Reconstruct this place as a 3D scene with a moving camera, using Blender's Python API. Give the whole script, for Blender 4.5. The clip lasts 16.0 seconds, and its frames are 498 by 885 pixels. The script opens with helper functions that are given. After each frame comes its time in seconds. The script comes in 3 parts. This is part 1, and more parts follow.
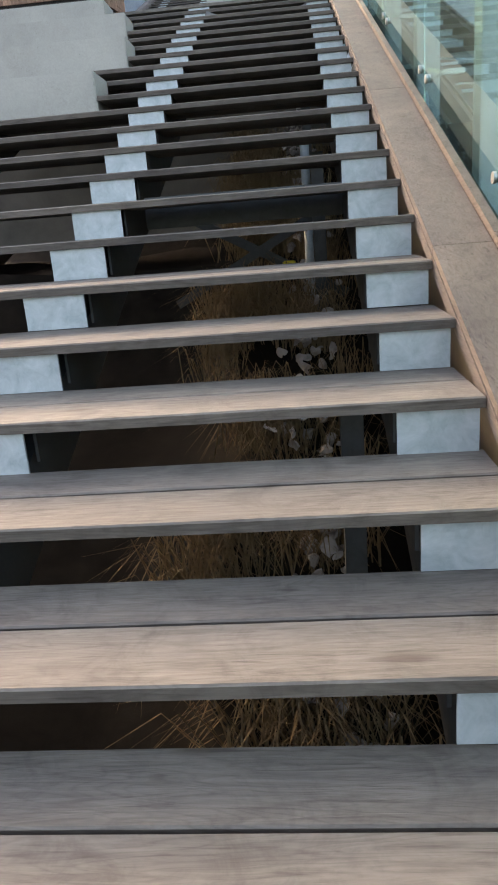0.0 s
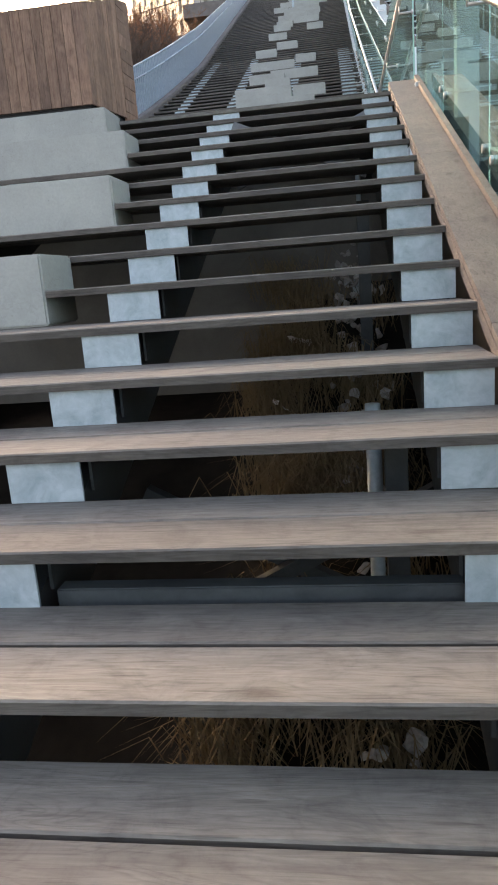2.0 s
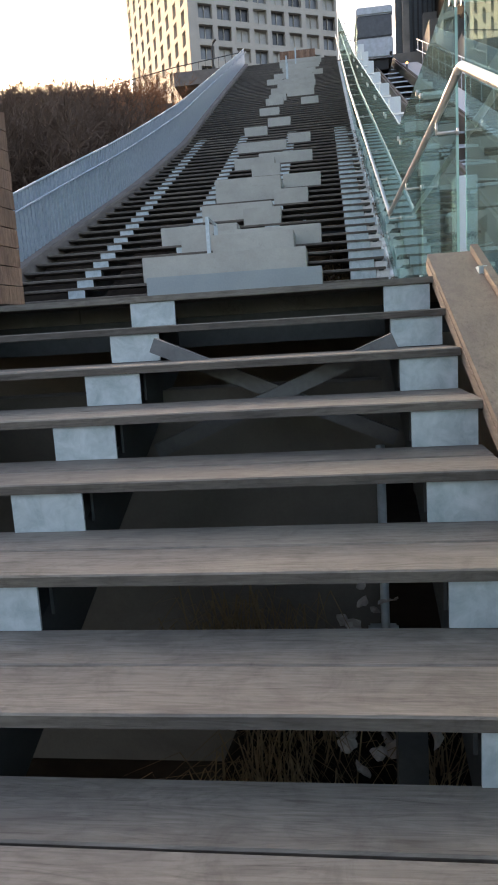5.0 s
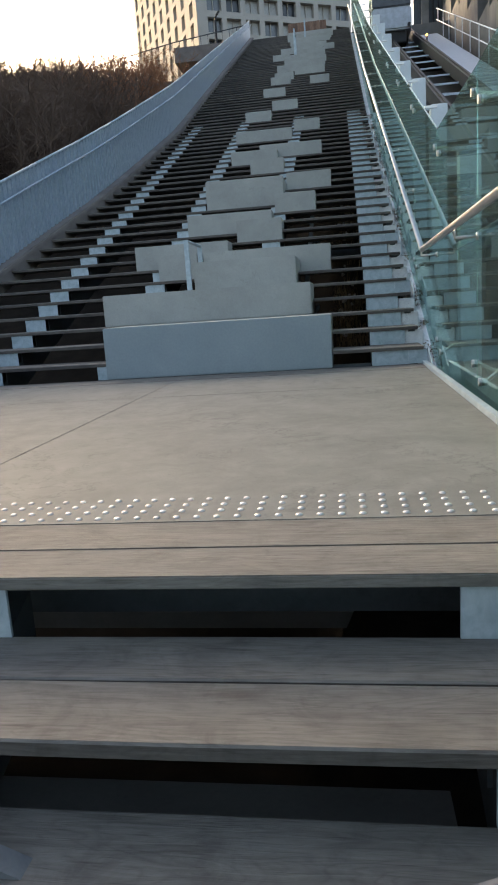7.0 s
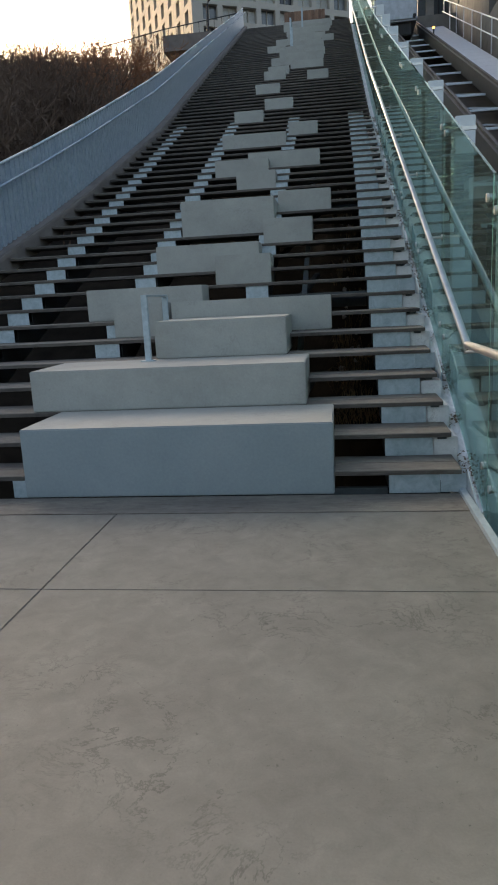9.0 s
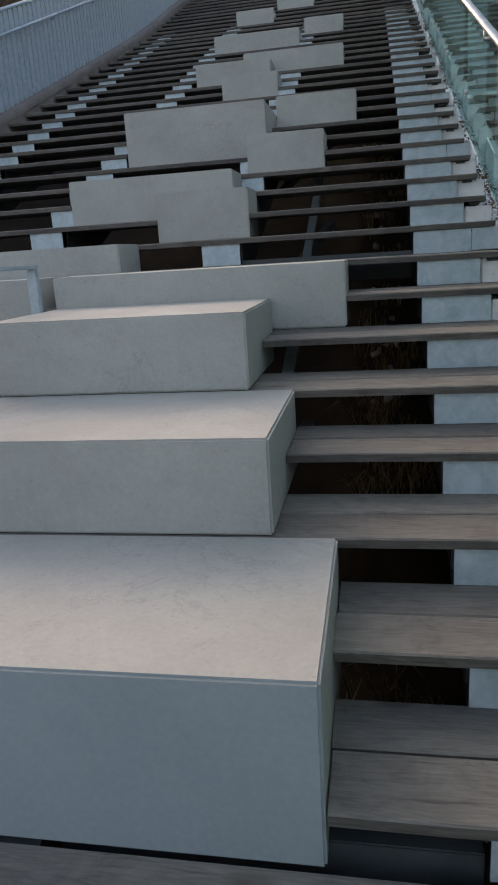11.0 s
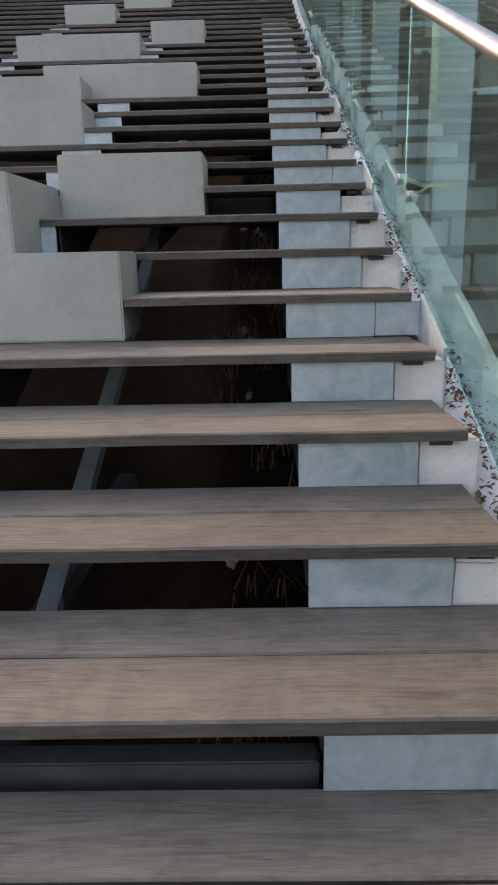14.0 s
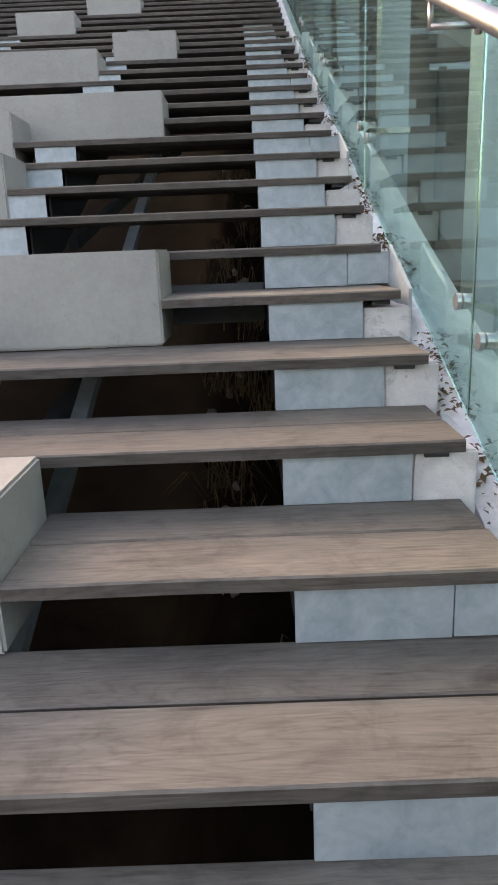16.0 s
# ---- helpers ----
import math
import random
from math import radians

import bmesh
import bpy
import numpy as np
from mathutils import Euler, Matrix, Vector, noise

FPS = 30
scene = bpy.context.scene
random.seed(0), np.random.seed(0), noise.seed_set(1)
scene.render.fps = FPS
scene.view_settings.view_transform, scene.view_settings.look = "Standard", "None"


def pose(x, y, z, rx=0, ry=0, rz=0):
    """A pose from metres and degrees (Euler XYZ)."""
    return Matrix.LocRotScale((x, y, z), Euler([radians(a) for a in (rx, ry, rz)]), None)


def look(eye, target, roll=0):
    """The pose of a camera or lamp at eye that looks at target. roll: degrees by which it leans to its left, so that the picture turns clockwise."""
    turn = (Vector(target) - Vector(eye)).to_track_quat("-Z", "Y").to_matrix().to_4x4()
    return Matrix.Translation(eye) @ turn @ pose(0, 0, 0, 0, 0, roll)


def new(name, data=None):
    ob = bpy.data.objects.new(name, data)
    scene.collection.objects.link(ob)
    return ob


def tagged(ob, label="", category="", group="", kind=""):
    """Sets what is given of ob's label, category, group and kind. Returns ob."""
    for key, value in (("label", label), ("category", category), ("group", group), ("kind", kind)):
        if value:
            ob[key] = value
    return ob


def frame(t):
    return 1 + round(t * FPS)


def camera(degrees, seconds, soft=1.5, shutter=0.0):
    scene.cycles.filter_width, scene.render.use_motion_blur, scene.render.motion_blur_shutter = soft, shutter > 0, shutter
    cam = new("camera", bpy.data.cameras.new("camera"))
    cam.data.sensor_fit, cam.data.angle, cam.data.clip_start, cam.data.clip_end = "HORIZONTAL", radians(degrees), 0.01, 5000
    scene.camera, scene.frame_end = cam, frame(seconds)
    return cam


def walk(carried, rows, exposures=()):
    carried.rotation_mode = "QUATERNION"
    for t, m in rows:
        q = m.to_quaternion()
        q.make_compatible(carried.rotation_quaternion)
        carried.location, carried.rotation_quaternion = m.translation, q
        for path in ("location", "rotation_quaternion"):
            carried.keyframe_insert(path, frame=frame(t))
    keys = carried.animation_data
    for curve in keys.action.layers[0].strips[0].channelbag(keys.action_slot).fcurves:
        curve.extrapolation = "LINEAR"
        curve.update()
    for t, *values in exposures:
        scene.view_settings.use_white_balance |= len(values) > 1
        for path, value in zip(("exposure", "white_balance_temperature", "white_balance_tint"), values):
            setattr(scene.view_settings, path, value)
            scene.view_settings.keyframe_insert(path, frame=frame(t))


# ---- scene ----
# Camera and walk -----------------------------------------------------------
cam = camera(39.65, 16.0, soft=1.9, shutter=0.0)
ROWS = [
    (0.0, 1.054, -14.003, -2.554, 72.76, 4.34, 3.58),
    (0.5, 1.029, -13.354, -2.231, 73.58, 3.96, 4.24),
    (1.0, 1.042, -12.780, -2.013, 73.70, 4.61, 5.69),
    (1.5, 1.021, -12.196, -1.802, 74.67, 4.52, 6.76),
    (2.0, 1.043, -11.654, -1.551, 76.73, 4.31, 7.19),
    (2.5, 1.034, -11.087, -1.325, 78.09, 4.27, 8.59),
    (3.0, 1.000, -10.597, -1.128, 78.12, 4.55, 9.37),
    (3.5, 1.048, -10.062, -0.875, 78.67, 3.87, 8.08),
    (4.0, 1.071, -9.556, -0.653, 79.75, 3.83, 7.02),
    (4.5, 1.046, -9.064, -0.430, 80.82, 3.42, 6.76),
    (7.0, 1.081, -6.307, 0.629, 78.92, 3.77, 7.73),
    (7.5, 1.036, -5.832, 0.829, 79.83, 2.81, 8.10),
    (8.0, 0.994, -5.400, 0.990, 79.94, 3.12, 7.05),
    (8.5, 0.972, -4.896, 1.161, 78.33, 3.31, 7.10),
    (9.0, 0.995, -4.261, 1.372, 78.14, 2.83, 7.15),
    (11.5, 1.138, -0.108, 1.475, 74.25, 3.69, 10.06),
    (12.0, 1.235, 0.603, 1.622, 76.11, 3.15, 5.36),
    (12.5, 1.224, 1.219, 1.837, 75.83, 1.86, 4.04),
    (13.0, 1.179, 1.668, 2.009, 75.06, 1.67, 5.45),
    (13.5, 1.214, 2.152, 2.160, 75.39, 1.25, 2.60),
    (14.0, 1.207, 2.548, 2.361, 74.76, 1.18, 0.60),
    (14.5, 1.192, 2.845, 2.457, 75.24, 2.30, 1.01),
    (15.0, 1.263, 3.158, 2.638, 75.18, 2.73, 0.27),
    (15.5, 1.291, 3.476, 2.744, 74.08, 2.80, -0.80),
    (16.0, 1.240, 3.929, 2.876, 74.49, 2.18, -0.33),
]
EXPOSURES = [(0.0, 2.95, 7900, 23), (1.5, 2.9, 7850, 23), (3.5, 2.53, 7800, 23), (7.0, 2.0, 7050, 15), (7.6, 1.6, 6950, 13), (9.0, 1.65, 7250, 15), (11.5, 2.2, 7950, 24), (12.5, 2.5, 8450, 28), (14.5, 2.6, 8450, 28), (16.0, 2.82, 8500, 29)]
walk(cam, [(t, pose(x, y, z, rx, ry, rz)) for t, x, y, z, rx, ry, rz in ROWS], EXPOSURES)

# World, sun -----------------------------------------------------------------
world = bpy.data.worlds.new("world")
scene.world = world
world.use_nodes = True
SUN_EL, SUN_AZ = radians(13), radians(-40)      # azimuth from +y towards +x
wn = world.node_tree.nodes
sky = wn.new("ShaderNodeTexSky")
sky.sky_type = "NISHITA"
sky.sun_disc = False
sky.sun_elevation = SUN_EL
sky.sun_rotation = SUN_AZ
sky.air_density, sky.dust_density, sky.ozone_density = 1.0, 5.5, 0.9
world.node_tree.links.new(sky.outputs[0], wn["Background"].inputs[0])
wn["Background"].inputs[1].default_value = 0.15
sun = new("sun", bpy.data.lights.new("sun", "SUN"))
sun.data.energy, sun.data.angle, sun.data.color = 0.5, radians(60), (1.0, 0.93, 0.85)
sun.matrix_world = look((0, 0, 30), (-30 * math.sin(SUN_AZ), -30 * math.cos(SUN_AZ), 30 - 30 * math.tan(SUN_EL)))

# Measures -------------------------------------------------------------------
RISE, GO, TREAD, THICK = 0.17, 0.4046, 0.432, 0.034
LAND = 4.767                  # landing, nosing to nosing
XR = 1.797                    # tread ends
BREAK, GO3, TOP = 31, 0.37, 78


def nose(n):
    """The top front edge of tread n of the upper flights: y, z."""
    return (n * GO if n <= BREAK else BREAK * GO + (n - BREAK) * GO3), n * RISE


def nose_low(k):
    """The same for tread k (0, -1, ...) of the lower flight."""
    return -LAND + k * GO, k * RISE


def pitch_z(y):
    """Height of the line of nosings at y."""
    if y < -LAND:
        return (y + LAND) * RISE / GO
    if y < 0:
        return 0.0
    if y < BREAK * GO:
        return y * RISE / GO
    return BREAK * RISE + (y - BREAK * GO) * RISE / GO3


def left_edge(y):
    """The inner face of the left kerb."""
    ys, xs = (-20, 0, 4, 5.6, 7.9, 12, 16, 22, 28, 60), (-3.95, -3.9, -3.5, -3.26, -3.06, -2.9, -2.9, -2.86, -2.8, -2.8)
    return float(np.interp(y, ys, xs))


# Materials ------------------------------------------------------------------
def material(name, rough=0.6, metal=0.0):
    m = bpy.data.materials.new(name)
    m.use_nodes = True
    nt = m.node_tree
    b = nt.nodes["Principled BSDF"]
    b.inputs["Roughness"].default_value = rough
    b.inputs["Metallic"].default_value = metal
    return m, nt, b


def node(nt, kind, **values):
    n = nt.nodes.new(kind)
    for k, v in values.items():
        n.inputs[k].default_value = v
    return n


def coords(nt, scale, per_object=True):
    """Object coordinates, scaled, shifted for each object."""
    tc = nt.nodes.new("ShaderNodeTexCoord")
    mp = nt.nodes.new("ShaderNodeMapping")
    mp.inputs["Scale"].default_value = scale
    nt.links.new(tc.outputs["Object"], mp.inputs["Vector"])
    if per_object:
        oi = nt.nodes.new("ShaderNodeObjectInfo")
        mul = nt.nodes.new("ShaderNodeMath")
        mul.operation = "MULTIPLY"
        mul.inputs[1].default_value = 57.0
        nt.links.new(oi.outputs["Random"], mul.inputs[0])
        nt.links.new(mul.outputs[0], mp.inputs["Location"])
    return mp.outputs[0]


def noise_at(nt, vec, scale, detail=6, rough=0.6, distort=0.0):
    n = nt.nodes.new("ShaderNodeTexNoise")
    n.inputs["Scale"].default_value, n.inputs["Detail"].default_value = scale, detail
    n.inputs["Roughness"].default_value, n.inputs["Distortion"].default_value = rough, distort
    nt.links.new(vec, n.inputs["Vector"])
    return n.outputs["Fac"]


def ramp(nt, fac, stops):
    r = nt.nodes.new("ShaderNodeValToRGB")
    e = r.color_ramp.elements
    while len(e) < len(stops):
        e.new(0.5)
    for el, (p, c) in zip(e, stops):
        el.position, el.color = p, (*c, 1)
    nt.links.new(fac, r.inputs[0])
    return r.outputs[0]


def mix(nt, fac, a, b, mode="MIX"):
    m = nt.nodes.new("ShaderNodeMix")
    m.data_type, m.blend_type = "RGBA", mode
    for sock, v in ((m.inputs[0], fac), (m.inputs[6], a), (m.inputs[7], b)):
        if isinstance(v, (int, float)):
            sock.default_value = v
        elif isinstance(v, tuple):
            sock.default_value = (*v, 1)
        else:
            nt.links.new(v, sock)
    return m.outputs[2]


def bump(nt, b, height, strength=0.3, distance=0.01):
    n = nt.nodes.new("ShaderNodeBump")
    n.inputs["Strength"].default_value, n.inputs["Distance"].default_value = strength, distance
    nt.links.new(height, n.inputs["Height"])
    nt.links.new(n.outputs[0], b.inputs["Normal"])


def wood(name, dark, mid, light, axis=0, rough=0.75, vary=0.25):
    """Weathered planks with the grain along one axis."""
    m, nt, b = material(name, rough)
    s = [22.0, 22.0, 22.0]
    s[axis] = 2.0
    grain = noise_at(nt, coords(nt, s), 2.2, 8, 0.6, 1.6)
    s2 = [1.6, 1.6, 1.6]
    s2[axis] = 0.5
    stain = noise_at(nt, coords(nt, s2), 2.0, 4, 0.6)
    col = ramp(nt, grain, [(0.28, dark), (0.5, mid), (0.74, light)])
    grey = ramp(nt, stain, [(0.3, (0.66, 0.66, 0.69)), (0.7, (1.12, 1.09, 1.04))])
    knots = nt.nodes.new("ShaderNodeTexVoronoi")
    knots.inputs["Scale"].default_value = 1.0
    s4 = [5.0, 5.0, 5.0]
    s4[axis] = 1.6
    nt.links.new(coords(nt, s4), knots.inputs["Vector"])
    col = mix(nt, 0.6, col, ramp(nt, knots.outputs["Distance"], [(0.05, (0.4, 0.34, 0.3)), (0.13, (1, 1, 1))]), "MULTIPLY")
    col = mix(nt, 0.9, col, grey, "MULTIPLY")
    oi = nt.nodes.new("ShaderNodeObjectInfo")
    tone = ramp(nt, oi.outputs["Random"], [(0.0, (1 - vary,) * 3), (1.0, (1 + vary * 0.6,) * 3)])
    col = mix(nt, 1.0, col, tone, "MULTIPLY")
    s3 = [70.0, 70.0, 70.0]
    s3[axis] = 5.0
    crack = noise_at(nt, coords(nt, s3), 1.0, 3, 0.5)
    lines = ramp(nt, crack, [(0.28, (0.5, 0.47, 0.45)), (0.38, (1, 1, 1))])
    col = mix(nt, 0.7, col, lines, "MULTIPLY")
    s5 = [7.5, 7.5, 7.5]
    s5[axis] = 0.9
    figure = noise_at(nt, coords(nt, s5), 1.0, 3, 0.45, 0.5)
    times = nt.nodes.new("ShaderNodeMath")
    times.operation, times.inputs[1].default_value = "MULTIPLY", 26.0
    rings = nt.nodes.new("ShaderNodeMath")
    rings.operation = "FRACT"
    nt.links.new(figure, times.inputs[0])
    nt.links.new(times.outputs[0], rings.inputs[0])
    late = ramp(nt, rings.outputs[0], [(0.0, (0.72, 0.70, 0.69)), (0.22, (1.0, 1.0, 1.0)), (0.8, (1.06, 1.05, 1.04)), (1.0, (0.8, 0.78, 0.77))])
    col = mix(nt, 0.55, col, late, "MULTIPLY")
    worn = noise_at(nt, coords(nt, (1, 1, 1)), 7.0, 7, 0.72, 0.8)
    col = mix(nt, 0.85, col, ramp(nt, worn, [(0.33, (0.7, 0.68, 0.68)), (0.5, (1, 1, 1)), (0.7, (1.16, 1.14, 1.12))]), "MULTIPLY")
    nt.links.new(col, b.inputs["Base Color"])
    bump(nt, b, grain, 0.5, 0.005)
    return m


def stone(name, a, c, scale=2.0, rough=0.8, pits=0.25, metal=0.0, per_object=True, relief=0.15, wear=0.0):
    """Concrete, render, paint: clouds, fine grain and small pits."""
    m, nt, b = material(name, rough, metal)
    v = coords(nt, (1, 1, 1), per_object)
    cloud = noise_at(nt, v, scale, 6, 0.6, 0.4)
    fine = noise_at(nt, v, scale * 40, 3, 0.6)
    col = ramp(nt, cloud, [(0.3, a), (0.72, c)])
    col = mix(nt, 0.25, col, ramp(nt, fine, [(0.3, (0.75,) * 3), (0.7, (1.15,) * 3)]), "MULTIPLY")
    if pits:
        vo = nt.nodes.new("ShaderNodeTexVoronoi")
        vo.inputs["Scale"].default_value = 14
        nt.links.new(v, vo.inputs["Vector"])
        col = mix(nt, pits, col, ramp(nt, vo.outputs["Distance"], [(0.03, (0.3,) * 3), (0.09, (1,) * 3)]), "MULTIPLY")
    if wear:
        # scratches, chips and a blotchy worn skin
        scratch = noise_at(nt, v, 3.4, 9, 0.68, 0.5)
        hair = ramp(nt, scratch, [(0.487, (1,) * 3), (0.498, (0.5,) * 3), (0.503, (0.5,) * 3), (0.514, (1,) * 3)])
        where = ramp(nt, noise_at(nt, v, 1.7, 3, 0.5), [(0.46, (0,) * 3), (0.62, (1,) * 3)])
        col = mix(nt, where, col, mix(nt, wear, col, hair, "MULTIPLY"))
        chips = ramp(nt, noise_at(nt, v, 34, 5, 0.75), [(0.30, (0.32,) * 3), (0.37, (1,) * 3)])
        col = mix(nt, wear, col, chips, "MULTIPLY")
        skin = ramp(nt, noise_at(nt, v, 9, 7, 0.7, 0.6), [(0.3, (0.8,) * 3), (0.7, (1.12,) * 3)])
        col = mix(nt, wear, col, skin, "MULTIPLY")
    nt.links.new(col, b.inputs["Base Color"])
    bump(nt, b, fine, relief, 0.004)
    return m


def zinc(name, a, c, rough=0.45, metal=0.75):
    """Galvanised steel with its spangle."""
    m, nt, b = material(name, rough, metal)
    v = coords(nt, (1, 1, 1))
    vo = nt.nodes.new("ShaderNodeTexVoronoi")
    vo.inputs["Scale"].default_value = 55
    nt.links.new(v, vo.inputs["Vector"])
    cloud = noise_at(nt, v, 11, 8, 0.68, 0.6)
    col = ramp(nt, cloud, [(0.32, a), (0.68, c)])
    grey = nt.nodes.new("ShaderNodeRGBToBW")
    nt.links.new(vo.outputs["Color"], grey.inputs[0])
    col = mix(nt, 0.07, col, ramp(nt, grey.outputs[0], [(0.2, (0.3,) * 3), (0.8, (0.75,) * 3)]), "OVERLAY")
    nt.links.new(col, b.inputs["Base Color"])
    nt.links.new(ramp(nt, cloud, [(0.3, (rough - 0.1,) * 3), (0.7, (rough + 0.15,) * 3)]), b.inputs["Roughness"])
    return m


def plain(name, colour, rough=0.5, metal=0.0, glow=0.0):
    m, nt, b = material(name, rough, metal)
    v = coords(nt, (1, 1, 1))
    n = noise_at(nt, v, 6, 5, 0.6)
    lo, hi = tuple(x * 0.82 for x in colour), tuple(min(1, x * 1.15) for x in colour)
    nt.links.new(ramp(nt, n, [(0.3, lo), (0.7, hi)]), b.inputs["Base Color"])
    if glow:
        b.inputs["Emission Color"].default_value = (*colour, 1)
        b.inputs["Emission Strength"].default_value = glow
    return m


def glass_material(name, tint):
    """Real glass with a thin film of dust."""
    m = bpy.data.materials.new(name)
    m.use_nodes = True
    nt = m.node_tree
    nt.nodes.clear()
    out = nt.nodes.new("ShaderNodeOutputMaterial")
    gl = nt.nodes.new("ShaderNodeBsdfGlass")
    gl.inputs["Color"].default_value = (*tint, 1)
    gl.inputs["IOR"].default_value = 1.5
    gl.inputs["Roughness"].default_value = 0.0
    dust = nt.nodes.new("ShaderNodeBsdfDiffuse")
    dust.inputs[0].default_value = (0.42, 0.54, 0.525, 1)
    mx = nt.nodes.new("ShaderNodeMixShader")
    smear = noise_at(nt, coords(nt, (1, 1, 1), False), 2.5, 5, 0.6)
    nt.links.new(ramp(nt, smear, [(0.3, (0.008,) * 3), (0.7, (0.045,) * 3)]), mx.inputs[0])
    nt.links.new(gl.outputs[0], mx.inputs[1])
    nt.links.new(dust.outputs[0], mx.inputs[2])
    nt.links.new(mx.outputs[0], out.inputs[0])
    return m


WOOD = wood("weathered_wood", (0.122, 0.115, 0.101), (0.169, 0.161, 0.144), (0.214, 0.206, 0.187), vary=0.16)
# Tread wood darkened for front faces: their shade is put into the colour
WOOD_FACE = wood("shaded_board_edge", (0.068, 0.059, 0.051), (0.106, 0.095, 0.084), (0.140, 0.128, 0.115), vary=0.16)
SKIRT = wood("worn_plywood", (0.124, 0.104, 0.088), (0.160, 0.137, 0.117), (0.192, 0.166, 0.145), axis=1, rough=0.6, vary=0.12)
CLAD = wood("larch_cladding", (0.16, 0.088, 0.06), (0.27, 0.162, 0.112), (0.35, 0.225, 0.16), axis=2, vary=0.35)
BLOCK = stone("cast_concrete", (0.318, 0.325, 0.302), (0.402, 0.41, 0.38), 1.6, 0.75, 0.25, wear=0.3)
BLUE_BLOCK = stone("blue_grey_concrete", (0.24, 0.295, 0.315), (0.31, 0.36, 0.375), 1.2, 0.6, 0.08)
SLAB = stone("landing_concrete", (0.150, 0.152, 0.137), (0.200, 0.202, 0.183), 3.0, 0.7, 0.3, per_object=False, wear=0.8)
GALV = zinc("galvanised_steel", (0.30, 0.385, 0.43), (0.50, 0.585, 0.63), 0.5, 0.35)
BRACE = zinc("grey_brace_steel", (0.10, 0.11, 0.12), (0.17, 0.18, 0.19), 0.6, 0.3)
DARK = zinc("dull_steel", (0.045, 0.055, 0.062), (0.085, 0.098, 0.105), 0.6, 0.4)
FENCE = zinc("zinc_sheet", (0.27, 0.35, 0.43), (0.42, 0.50, 0.58), 0.5, 0.5)
STEEL = plain("brushed_stainless", (0.60, 0.595, 0.585), 0.38, 1.0)
GLASS = glass_material("balustrade_glass", (0.70, 0.865, 0.845))
EDGE = plain("green_glass_edge", (0.25, 0.48, 0.42), 0.15)
POST = stone("pale_column_paint", (0.68, 0.73, 0.76), (0.76, 0.80, 0.83), 1.5, 0.6, 0)
ROUGHCAST = stone("cracked_pale_concrete", (0.17, 0.16, 0.15), (0.52, 0.51, 0.50), 7.0, 0.9, 0.5)
WHITE = stone("white_lime_concrete", (0.66, 0.655, 0.66), (0.90, 0.895, 0.90), 5.0, 0.9, 0.5, wear=0.55)
KERB = stone("brown_grey_kerb", (0.135, 0.120, 0.112), (0.205, 0.185, 0.172), 3.0, 0.85, 0.2)
# Near-black earth: the darkness below the treads is put into its colour
EARTH = stone("shade_black_earth", (0.005, 0.0045, 0.004), (0.017, 0.015, 0.0125), 3.0, 0.95, 0, relief=0.6)
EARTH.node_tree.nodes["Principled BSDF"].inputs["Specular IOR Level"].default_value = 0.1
DAMP = stone("damp_concrete", (0.10, 0.096, 0.086), (0.19, 0.18, 0.165), 1.4, 0.85, 0.2)
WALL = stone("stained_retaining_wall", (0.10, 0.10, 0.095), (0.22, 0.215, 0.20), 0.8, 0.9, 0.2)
FACADE = stone("facade_concrete", (0.43, 0.40, 0.355), (0.51, 0.475, 0.43), 0.3, 0.85, 0)
WINDOW = plain("window_glass", (0.04, 0.045, 0.055), 0.25)
PANE = plain("pale_window_glass", (0.16, 0.175, 0.19), 0.12)
SHUT = plain("drawn_window_blind", (0.42, 0.42, 0.40), 0.5)
# The dark void under the track is put into this bed's colour
BED = stone("void_dark_track_bed", (0.045, 0.045, 0.045), (0.085, 0.083, 0.08), 0.9, 0.9, 0.3)
STRAW = plain("dry_grass", (0.20, 0.15, 0.085), 0.9)
TWIG = plain("bare_twigs", (0.10, 0.066, 0.048), 0.9)
RUST = plain("russet_twigs", (0.22, 0.105, 0.055), 0.9)
LEAF = plain("dead_leaves", (0.16, 0.10, 0.05), 0.9)
BLACK = plain("black_rubber", (0.012, 0.012, 0.014), 0.6)
CABIN = plain("cabin_paint", (0.42, 0.46, 0.52), 0.35)
LAMP = plain("amber_lamp", (1.0, 0.42, 0.08), 0.4, 0.0, 2.5)
RAILWAY = plain("rail_steel", (0.05, 0.05, 0.052), 0.55, 0.5)
GRATING = zinc("walkway_zinc", (0.50, 0.56, 0.62), (0.66, 0.71, 0.76), 0.55, 0.5)
LITTER = plain("white_litter", (0.75, 0.75, 0.75), 0.7)
YELLOW = plain("yellow_wrapper", (0.75, 0.62, 0.03), 0.5)


# Mesh helpers ---------------------------------------------------------------
def mesh_of(bm, name, mat, smooth=False):
    me = bpy.data.meshes.new(name)
    bm.normal_update()
    bm.to_mesh(me)
    bm.free()
    me.materials.append(mat)
    if smooth:
        for p in me.polygons:
            p.use_smooth = True
    return me


def box(x0, x1, y0, y1, z0, z1, bm=None, bevel=0.0):
    bm = bm or bmesh.new()
    m = Matrix.Translation(((x0 + x1) / 2, (y0 + y1) / 2, (z0 + z1) / 2)) @ Matrix.Diagonal((x1 - x0, y1 - y0, z1 - z0, 1))
    made = bmesh.ops.create_cube(bm, size=1, matrix=m)
    if bevel:
        edges = list({e for v in made["verts"] for e in v.link_edges})
        bmesh.ops.bevel(bm, geom=edges, offset=bevel, segments=2, affect="EDGES")
    return bm


